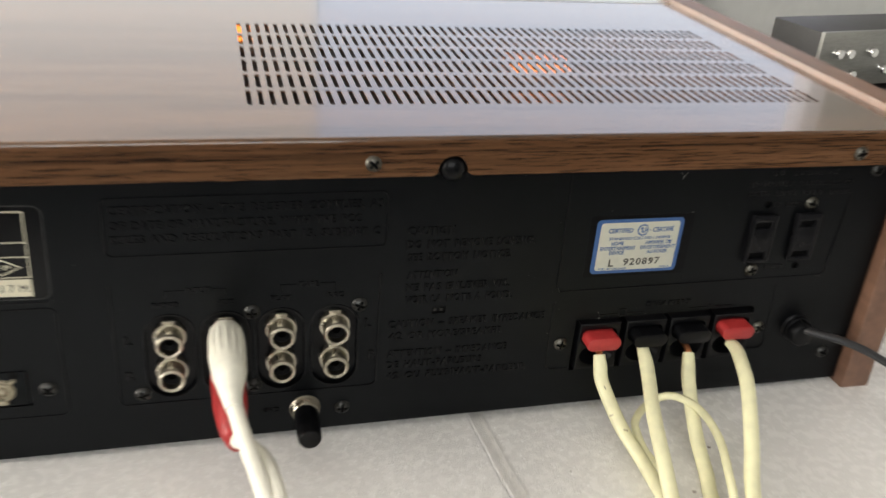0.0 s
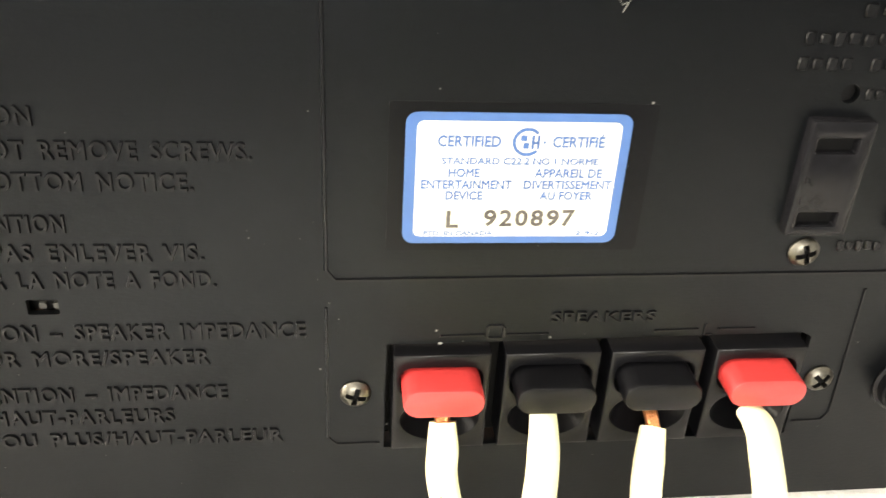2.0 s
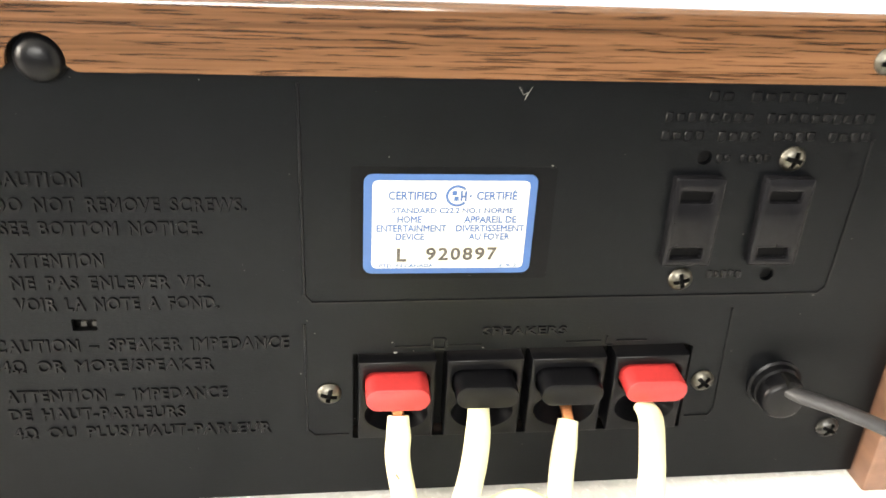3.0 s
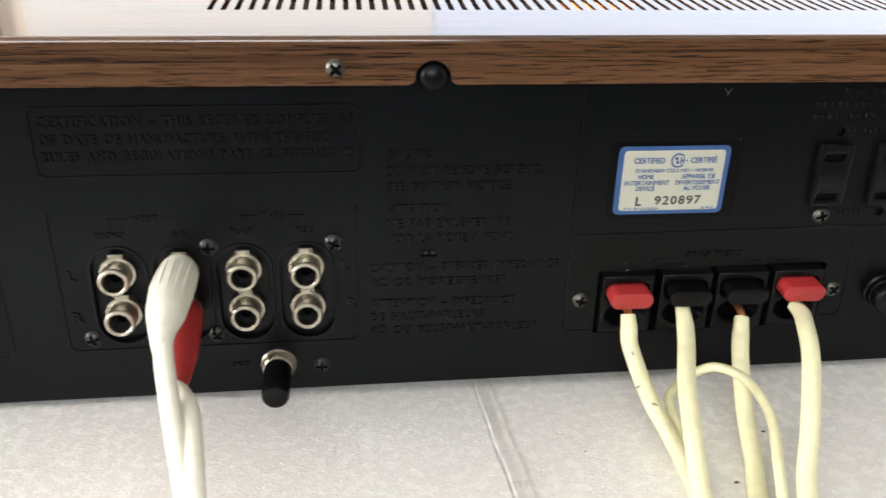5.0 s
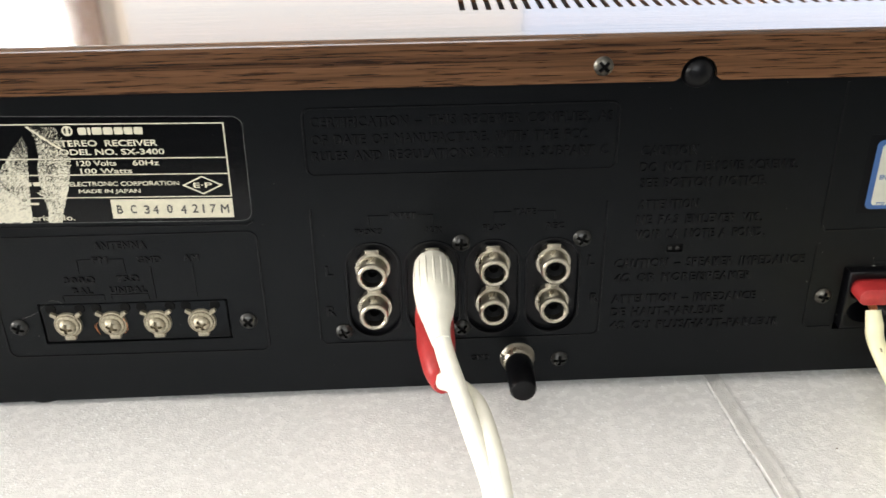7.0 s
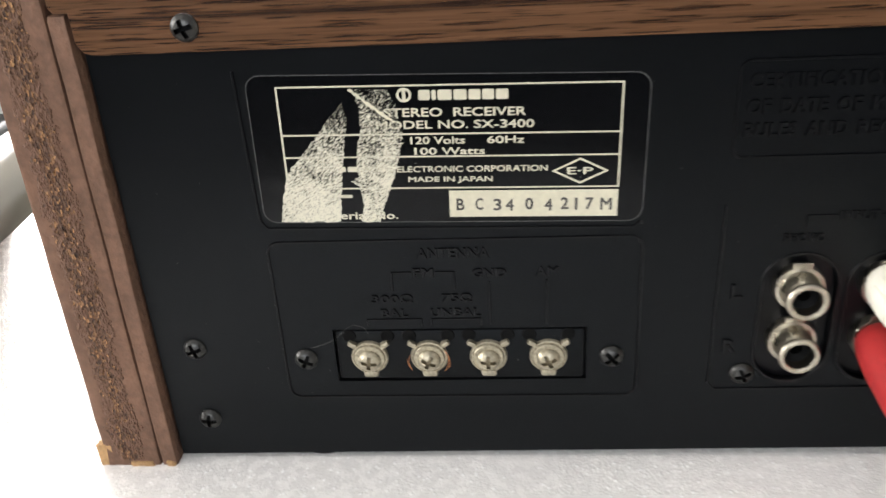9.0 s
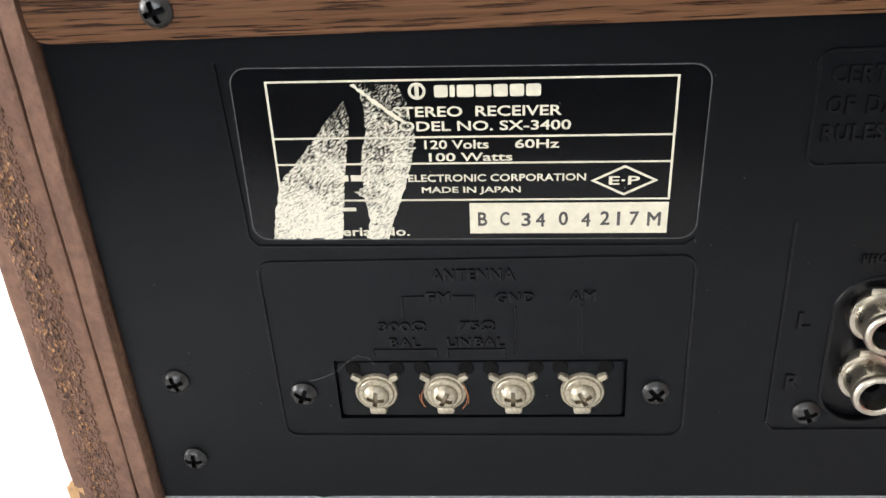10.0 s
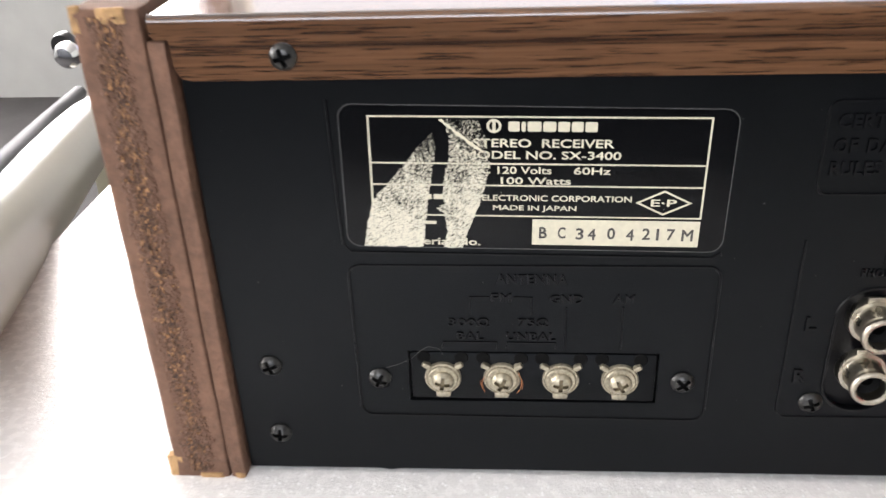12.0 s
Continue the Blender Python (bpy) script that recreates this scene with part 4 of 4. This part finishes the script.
def residue_material():
    """Torn paper and glue: opaque where it is thick, speckled where it wore thin, thinner towards the top."""
    m = bpy.data.materials.new("tape_residue")
    m.use_nodes = True
    n, l = m.node_tree.nodes, m.node_tree.links
    b = n["Principled BSDF"]
    b.inputs["Base Color"].default_value, b.inputs["Roughness"].default_value = (0.62, 0.585, 0.46, 1), 0.7
    where, turn, tex = n.new("ShaderNodeTexCoord"), n.new("ShaderNodeMapping"), n.new("ShaderNodeTexNoise")
    turn.inputs["Rotation"].default_value = (0, radians(-40), 0)
    turn.vector_type = "TEXTURE"
    turn.inputs["Scale"].default_value = (4.0, 1, 1.0)
    tex.inputs["Scale"].default_value, tex.inputs["Detail"].default_value = 6500, 4
    l.new(where.outputs["Object"], turn.inputs["Vector"])
    l.new(turn.outputs["Vector"], tex.inputs["Vector"])
    broad = n.new("ShaderNodeTexNoise")
    broad.inputs["Scale"].default_value, broad.inputs["Detail"].default_value = 170, 4
    l.new(where.outputs["Object"], broad.inputs["Vector"])
    split = n.new("ShaderNodeSeparateXYZ")
    l.new(where.outputs["Object"], split.inputs[0])
    fade = n.new("ShaderNodeMapRange")
    fade.inputs["From Min"].default_value, fade.inputs["From Max"].default_value = mm(0, 0, 90).z, mm(0, 0, 122).z
    fade.inputs["To Min"].default_value, fade.inputs["To Max"].default_value = 0.42, 0.60
    l.new(split.outputs["Z"], fade.inputs["Value"])
    mean = n.new("ShaderNodeMath")
    mean.operation, mean.inputs[1].default_value = "MULTIPLY_ADD", 0.72
    part_b = n.new("ShaderNodeMath")
    part_b.operation, part_b.inputs[1].default_value = "MULTIPLY", 0.28
    l.new(broad.outputs["Fac"], part_b.inputs[0])
    l.new(tex.outputs["Fac"], mean.inputs[0])
    l.new(part_b.outputs[0], mean.inputs[2])
    over = n.new("ShaderNodeMath")
    over.operation = "SUBTRACT"
    l.new(mean.outputs[0], over.inputs[0])
    l.new(fade.outputs["Result"], over.inputs[1])
    cover_of = n.new("ShaderNodeMapRange")
    cover_of.inputs["From Min"].default_value, cover_of.inputs["From Max"].default_value = -0.05, 0.05
    l.new(over.outputs[0], cover_of.inputs["Value"])
    l.new(cover_of.outputs["Result"], b.inputs["Alpha"])
    return m


RESIDUE = residue_material()


def ragged(loop, step=0.6, size=0.2, seed=3):
    """A hand-torn outline: the loop, cut into short pieces and jittered."""
    rng, out = random.Random(seed), []
    for (x0, z0), (x1, z1) in zip(loop, loop[1:] + loop[:1]):
        n = max(1, int(math.hypot(x1 - x0, z1 - z0) / step))
        for k in range(n):
            out.append((x0 + (x1 - x0) * k / n + rng.uniform(-size, size), z0 + (z1 - z0) * k / n + rng.uniform(-size, size)))
    return out


part("tape_residue", slab(ragged([(28.9, 88.2), (43.4, 87.9), (44.2, 94), (45.2, 101), (46.4, 108), (47.6, 114), (46.8, 118), (43.5, 114.5), (40, 110), (36, 105.4), (32, 101), (30.2, 95)]), -0.3, -0.24), RESIDUE, plate, "torn cream tape residue")
part("tape_residue", slab(ragged([(48.6, 87.8), (53.3, 87.7), (54.8, 92.8), (57, 98), (59, 104), (60.2, 110.5), (59, 116.5), (57.6, 120.6), (49.6, 121.2), (50.6, 116.5), (50.4, 111), (49.2, 106), (48.6, 102.4), (48.9, 99.5), (46.8, 98.4), (48.8, 97.2), (49.6, 92.4)], seed=8), -0.3, -0.24), RESIDUE, plate, "torn cream tape residue")
part("tape_residue", slab(ragged([(48.4, 120.8), (49.0, 121.0), (54.0, 117.0), (58.8, 112.8), (56.6, 113.8), (52.6, 117.2)], seed=5, size=0.2), -0.31, -0.25), CREAM_INK, plate, "torn cream tape residue")

# dial lamps behind the front, seen through the vents
GLOW = bpy.data.materials.new("lamp_glass")
GLOW.use_nodes = True
GLOW.node_tree.nodes["Principled BSDF"].inputs["Emission Color"].default_value = (1.0, 0.26, 0.04, 1)
GLOW.node_tree.nodes["Principled BSDF"].inputs["Emission Strength"].default_value = 2.6
for x, y, z in ((186, 198, 131), (362, 214, 107), (374, 214, 108), (386, 214, 108)):
    lamp = part("dial_lamp", lathe([(0, 4), (4, 2.5), (5.6, -3), (5.6, -12), (0, -12)], 14), GLOW, receiver, "small glowing amber dial lamp", at=mm(x, y, z))
part("transformer", mm_box(330, 440, 120, 200, 22, 100, 4), DARK_STEEL, receiver, "dark steel power transformer inside the case")
part("circuit_board", mm_box(20, 310, 30, 224, 40, 42), material("board_brown", (0.09, 0.05, 0.025), 0.5, spread=0.3, scale=200), receiver)
# foot set close to the panel; its black also stands in for shadow there
part("rubber_foot", lathe([(9, 0), (9, 5), (8, 7), (0, 7)], 20), BLACK, receiver, at=Matrix.Translation(mm(30, 10.4, 13.9)) @ pose(0, 0, 0, -90, 0, 0))
part("rubber_foot", lathe([(9, 0), (9, 5), (8, 7), (0, 7)], 20), BLACK, receiver, at=Matrix.Translation(mm(425, 34, 17.4)) @ pose(0, 0, 0, -90, 0, 0))

# loose copper hairs on one terminal, lint and dust
for k in range(5):
    a0 = (-0.6, -0.4, -0.15, 2.6, 2.85)[k]
    pts = [(62.5 + 5.2 * math.cos(a0 + t * 0.9) * (1 + 0.12 * t * (k % 2)), 0.0 - 0.5 * t - 0.2 * k, 47.3 - 5.3 * math.sin(a0 + t * 0.9) * (1 - 0.1 * t)) for t in (0, 0.3, 0.6, 0.9)]
    part("loose_strand", hair([(x, y - 1.6, z + 0.7) for x, y, z in pts], 0.08), COPPER, receiver, "loose copper strand")
LINT = material("grey_lint", (0.17, 0.17, 0.155), 0.9, spread=0.2, scale=900)
part("lint", hair([(352.8, -0.5, 129.0), (353.6, -1.4, 127.6), (354.6, -0.6, 127.9), (354.2, -0.3, 126.2), (355.4, -1.0, 129.2)], 0.08), LINT, receiver, "wisp of grey lint")
part("lint", hair([(31.5, -0.4, 51.2), (35, -0.8, 52.6), (38.5, -1.2, 54.6), (41, -1.2, 57.2), (43.5, -0.8, 58.6), (46, -0.5, 57.6), (47, -0.4, 55.6)], 0.035), LINT, receiver, "wisp of grey lint")
rng = random.Random(11)
bm = bmesh.new()
for k in range(210):
    x, z, r = rng.uniform(-4, 452), rng.uniform(24, 130), rng.choice((0.06, 0.08, 0.10, 0.16))
    if k < 6:
        x, z, r = ((328.6, 62.6, 0.5), (349.8, 63.6, 0.32), (327.8, 65.6, 0.25), (361.8, 111.2, 0.3), (306.0, 57.0, 0.3), (431.0, 77.6, 0.35))[k]
    p = mm(x, -0.12, z)
    tip = rng.uniform(0, 3)
    ring = [bm.verts.new(p + Vector((math.cos(tip + j * 1.257) * r * rng.uniform(0.6, 1.4), 0, math.sin(tip + j * 1.257) * r * rng.uniform(0.6, 1.2))) * U) for j in range(5)]
    peak = bm.verts.new(p + Vector((0, -0.15 * U, 0)))
    for j in range(5):
        bm.faces.new((ring[j], ring[(j + 1) % 5], peak))
dust = part("dust", bm, LINT)
tagged(dust, "fine pale dust specks on the black back panel", "dust", kind="stuff")


# ---- leads and cables ----
def spline(points, steps=10):
    """A smooth line through the points."""
    pts = [Vector(p) for p in points]
    pts = [pts[0] * 2 - pts[1], *pts, pts[-1] * 2 - pts[-2]]
    out = []
    for i in range(1, len(pts) - 2):
        p0, p1, p2, p3 = pts[i - 1:i + 3]
        for k in range(steps):
            t = k / steps
            out.append(0.5 * (2 * p1 + (p2 - p0) * t + (2 * p0 - 5 * p1 + 4 * p2 - p3) * t * t + (3 * p1 - p0 - 3 * p2 + p3) * t ** 3))
    return out + [pts[-2]]


def tube(points, radii, flat=1.0, segments=14, steps=10, ridges=0.0):
    """A round or oval body along points in mm; radii: one, or one for each point."""
    line = spline([mm(*p) for p in points], steps)
    n = len(line)
    if isinstance(radii, (int, float)):
        radii = [radii] * len(points)
    bm, rows = bmesh.new(), []
    for i, p in enumerate(line):
        along = (line[min(i + 1, n - 1)] - line[max(i - 1, 0)]).normalized()
        side = along.cross(Vector((0, 0, 1)))
        side = side.normalized() if side.length > 1e-4 else Vector((1, 0, 0))
        up = side.cross(along)
        f = i / (n - 1) * (len(radii) - 1)
        r = radii[int(f)] + (radii[min(int(f) + 1, len(radii) - 1)] - radii[int(f)]) * (f - int(f))
        row = []
        for k in range(segments):
            a = k * math.tau / segments
            rr = r * U * (1 + ridges * (k % 2))
            row.append(bm.verts.new(p + side * math.cos(a) * rr + up * math.sin(a) * rr * flat))
        rows.append(row)
    for a, b in zip(rows, rows[1:]):
        for k in range(segments):
            bm.faces.new((a[k], a[(k + 1) % segments], b[(k + 1) % segments], b[k]))
    bm.faces.new(rows[0])
    bm.faces.new(rows[-1][::-1])
    return bm


wires = (
    ("yellowed speaker wire held under a red push button", [(329.4, -4.6, 47.2), (329.4, -7.4, 43.0), (329.3, -12.2, 37.6), (332.7, -27.5, 27.0), (336.9, -43, 20.5), (338.3, -64.6, 17.2), (338, -110, 17), (335, -188, 17)]),
    ("yellowed speaker wire under a black push button", [(349.0, -5.0, 49.5), (348.0, -12, 46.4), (346, -20.2, 43.6), (340.3, -38.3, 40), (336.4, -58.6, 33), (334.3, -75.2, 25.5), (333.5, -100, 19.5), (333, -188, 18)]),
    ("yellowed speaker wire with bare copper showing", [(372.0, -5.0, 44.6), (370.6, -9.5, 40), (368.8, -15.8, 35), (365, -33.4, 24.5), (361.3, -52.5, 18.2), (356.2, -70.4, 17.2), (351, -120, 17.2), (346, -188, 17.2)]),
    ("yellowed speaker wire bowed out from its terminal", [(390.4, -6.0, 49.4), (390.9, -10, 49.2), (389.2, -17, 49.0), (383.8, -34.2, 46), (374.6, -56.9, 36.6), (365.4, -77.8, 27.5), (357, -110, 18.6), (352, -188, 18)]),
)
for label, pts in wires:
    first = mm(*pts[0])
    wire = thing("speaker_wire", (first.x, first.y, 0.001), label, "speaker wire", "speaker wires at the push terminals")
    part("jacket", tube(pts, [2.6, 3.1, 3.1, 3.1, 3.1, 3.1, 3.1, 3.1], 0.8), YELLOW_PVC, wire)
    x, y, z = pts[0]
    part("copper_end", tube([(x - 0.4, 3.5, z + 2.2), (x - 0.2, -2.0, z + 2.0), (x, y - 0.8, z - 0.3)], [1.4, 1.5, 1.5], 0.8, 9, 5, 0.12), COPPER, wire, "bare copper strands")
    if "red" in label:
        for x, y, z, turn in ((328.8, -16.2, 38.0, 60), (329.4, -24.9, 30.3, -30), (332.9, -32.3, 28.0, 20)):
            part("scuff", box(bmesh.new(), -0.0009, 0.0009, -0.0002, 0.0002, -0.0002, 0.0002, 0.0001), material("dark_scuff", (0.32, 0.26, 0.15), 0.8, spread=0.4, scale=900), wire, "small dark scuff", at=Matrix.Translation(mm(x, y, z)) @ pose(0, 0, 0, 0, turn, 0))
thin = thing("thin_wire", mm(360, -70, 14.2), "thin yellowed wire looped over the speaker wires", "wire")
part("jacket", tube([(346, -44, 16.2), (342.4, -37, 18), (340.3, -31, 22.5), (341.5, -24, 25.5), (350.8, -15.8, 27), (360.2, -16.4, 31), (367.3, -27.8, 32.3), (367.6, -45.7, 31), (360, -69.2, 29.5), (354, -95, 20.5), (351, -120, 18.8), (349, -188, 16.6)], 1.7), YELLOW_PVC, thin)

rca = thing("phono_cable", mm(185, -120, 14.2), "white twin phono cable with one red plug", "audio cable")
plug_white = part("plug", tube([(174.8, -1.0, 68.5), (174.8, -3.5, 68.6), (174.9, -9, 68.9), (175.0, -20, 69.3), (175.4, -31, 69.6), (175.6, -38, 68.9), (175.9, -42, 68.0), (176.6, -47, 66.9)], [5.6, 6.4, 6.7, 6.7, 6.0, 4.4, 3.6, 2.9], 1.0, 20, 6), WHITE_PVC, rca, "white moulded phono plug")
for k in range(7):
    a = radians(20 + k * 23)
    part("grip_rib", tube([(174.9 + 6.5 * math.cos(a), -7, 69 + 6.5 * math.sin(a)), (175 + 6.55 * math.cos(a), -18, 69.3 + 6.55 * math.sin(a)), (175.3 + 5.7 * math.cos(a), -30, 69.6 + 5.7 * math.sin(a))], [0.3, 0.55, 0.3], 1.0, 8, 5), WHITE_PVC, plug_white)
part("plug", tube([(174.8, -1.0, 52.5), (174.8, -3.5, 52.2), (174.9, -10, 51.2), (175.3, -22, 49.2), (175.6, -31, 47.4), (176.2, -37, 46.4), (177.0, -41, 47.2)], [5.6, 6.3, 6.6, 6.4, 5.2, 3.8, 3.0], 1.0, 20, 6), RED, rca, "red moulded phono plug")
part("cord", tube([(176.2, -43, 67.8), (178.4, -54, 64.2), (183.6, -74, 57.4), (189.0, -94.6, 48.8), (191.6, -120, 34), (192, -145, 20.5), (190, -188, 17)], 2.9), WHITE_PVC, rca)
part("cord", tube([(176.4, -38, 46.6), (180, -47, 51.5), (186, -64, 56.5), (189.6, -84.5, 54.0), (191.6, -100, 46), (194.4, -125, 32), (196, -150, 19), (196, -188, 17)], 2.9), WHITE_PVC, rca)

lead = thing("power_cord", mm(560, -70, 16.5), "black rubber mains lead leaving the back panel", "power cord")
part("cord", tube([(427, -3, 52.5), (429, -9, 53.6), (437, -14, 53), (452, -19, 48), (472, -27, 38), (498, -40, 27), (530, -60, 20.4), (580, -100, 20.2), (620, -140, 20.2)], 2.3, 0.75), material("grey_black_rubber", (0.022, 0.022, 0.024), 0.5, spread=0.3, scale=700, bump=0.1), lead)

# clear tape over the joint of the foam
CLEAR_TAPE = material("clear_tape", (0.72, 0.70, 0.66), 0.22, spread=0.08, scale=90, patch=0.1)
CLEAR_TAPE.node_tree.nodes["Principled BSDF"].inputs["Alpha"].default_value = 0.22
bm = bmesh.new()
rows = []
for j in range(60):
    y = -0.172 + 0.2 * j / 59
    x = seam_x(y) + 0.0006
    rows.append([bm.verts.new((x + dx, y, foam_height(x + dx, y) + 0.0002)) for dx in (0.0, 0.0016, 0.0032, 0.0048)])
for a, b in zip(rows, rows[1:]):
    for k in range(3):
        bm.faces.new((a[k], a[k + 1], b[k + 1], b[k]))
bmesh.ops.solidify(bm, geom=list(bm.faces), thickness=0.0001)
tagged(part("tape_strip", bm, CLEAR_TAPE), "clear adhesive tape over the foam joint", "tape")

crumbs = bmesh.new()
for x, y, r in ((373.4, -33.6, 0.6), (354.0, -57.5, 0.7), (309.0, -37.3, 0.35)):
    made = bmesh.ops.create_icosphere(crumbs, subdivisions=1, radius=r * U)
    for v in made["verts"]:
        v.co = mm(x, y, 0) + Vector((v.co.x * 1.4, v.co.y * 0.8, v.co.z * 0.6 + foam_height(x * U, y * U) + BASE * U + 0.0002))
tagged(part("crumbs", crumbs, material("brown_crumb", (0.16, 0.11, 0.08), 0.8, spread=0.4, scale=900)), "tiny brown crumbs on the foam sheet", "crumbs", kind="stuff")

# ---- beyond the table ----
CREAM_PAINT = material("cream_satin_paint", (0.15, 0.137, 0.095), 0.3, spread=0.06, scale=90)
CHROME = material("chrome", (0.8, 0.8, 0.8), 0.12, metal=1.0, spread=0.05, scale=80)
chair = thing("tubular_chair", (-0.21, 0.3, FL), "cream tubular chair beside the table with a chrome knob", "chair")
part("armrest", tube([(-108, -10, 54), (-140, 75, 34), (-167, 151, 16), (-230, 320, -24), (-292, 488, -64), (-345, 630, -99)], [24, 24, 24, 24, 24, 22], 1.0, 28, 8), CREAM_PAINT, chair)
part("side_rail", tube([(-140, 80, 54), (-190, 200, 25), (-283, 420, -28), (-376, 640, -82)], 7, 1.0, 14, 8), DEEP, chair, "black side rail")
part("knob", lathe([(0, 18), (8, 16), (11.5, 10), (11.5, 5), (6, 1), (5, -14), (0, -14)], 24), CHROME, chair, "chrome knob", at=mm(-317, 533, -11))
part("collar", lathe([(0, 6), (9, 5), (10, 1), (10, -5), (0, -6)], 24), DARK_STEEL, chair, "dark steel collar", at=mm(-325, 538, -5))
for x, y in ((-0.16, 0.09), (-0.29, 0.52)):
    part("leg", box(bmesh.new(), x - 0.015, x + 0.015, y - 0.015, y + 0.015, FL, -0.03 if y < 0.3 else -0.09, 0.004), CREAM_PAINT, chair)

# low bench with a second amplifier by the far wall
BENCH = material("dark_bench", (0.02, 0.018, 0.017), 0.4, spread=0.3, scale=60, bump=0.1)
SILVER = material("brushed_silver", (0.34, 0.34, 0.32), 0.38, metal=0.8, spread=0.12, scale=300, stretch=(0.05, 1, 1))
GREY_CASE = material("grey_case", (0.045, 0.045, 0.045), 0.5, spread=0.15, scale=200, bump=0.1)
bench_at = pose(1.474, 1.465, 0, 0, 0, 10)
bench = new("low_bench")
bench.matrix_basis = bench_at @ Matrix.Translation((0, 0, FL))
tagged(bench, "low black bench that carries an amplifier", "bench")


def on(parent_at, name, bm, mat, parent, label=""):
    bmesh.ops.transform(bm, matrix=parent_at, verts=bm.verts)
    return part(name, bm, mat, parent, label)


TOP = -0.346
on(bench_at, "top", box(bmesh.new(), -0.06, 0.7, -0.03, 0.4, TOP - 0.03, TOP, 0.004), BENCH, bench)
for x in (-0.04, 0.66):
    on(bench_at, "side", box(bmesh.new(), x - 0.015, x + 0.015, -0.02, 0.38, FL, TOP - 0.03, 0.003), BENCH, bench)
amp = new("amplifier")
amp.matrix_basis = bench_at @ Matrix.Translation((0, 0, TOP))
tagged(amp, "silver-faced vintage amplifier in a grey case on a bench", "amplifier")
on(bench_at, "case", box(bmesh.new(), 0.0, 0.42, 0.012, 0.165, TOP + 0.012, TOP + 0.135, 0.004), GREY_CASE, amp)
on(bench_at, "faceplate", box(bmesh.new(), -0.004, 0.424, 0.0, 0.012, TOP + 0.01, TOP + 0.138, 0.003), SILVER, amp, "brushed silver faceplate")
for x, z in ((0.045, 0.09), (0.078, 0.09), (0.05, 0.04), (0.10, 0.04), (0.15, 0.09), (0.2, 0.05)):
    at = bench_at @ Matrix.Translation((x, 0, TOP + z))
    part("knob", lathe([(0, 19), (11, 19), (12.5, 17), (12.5, 4), (14, 0), (0, 0)], 22), CHROME, amp, "bright turned knob", at=at)
for x in (0.03, 0.39):
    on(bench_at, "foot", box(bmesh.new(), x - 0.015, x + 0.015, 0.03, 0.06, TOP, TOP + 0.012, 0.002), BLACK, amp)
    on(bench_at, "foot", box(bmesh.new(), x - 0.015, x + 0.015, 0.12, 0.15, TOP, TOP + 0.012, 0.002), BLACK, amp)
# brown door leaf and the white wall beside the bench
door = thing("door", (1.25, 2.5, FL), "brown wooden door standing against the far wall", "door")
part("leaf", box(bmesh.new(), 0.90, 1.72, 2.5, 2.54, FL + 0.01, 0.12, 0.004), walnut("door_wood", (0.34, 0.17, 0.075), (0.27, 0.125, 0.05), (0.15, 0.065, 0.028), 0.4, 0.2), door)
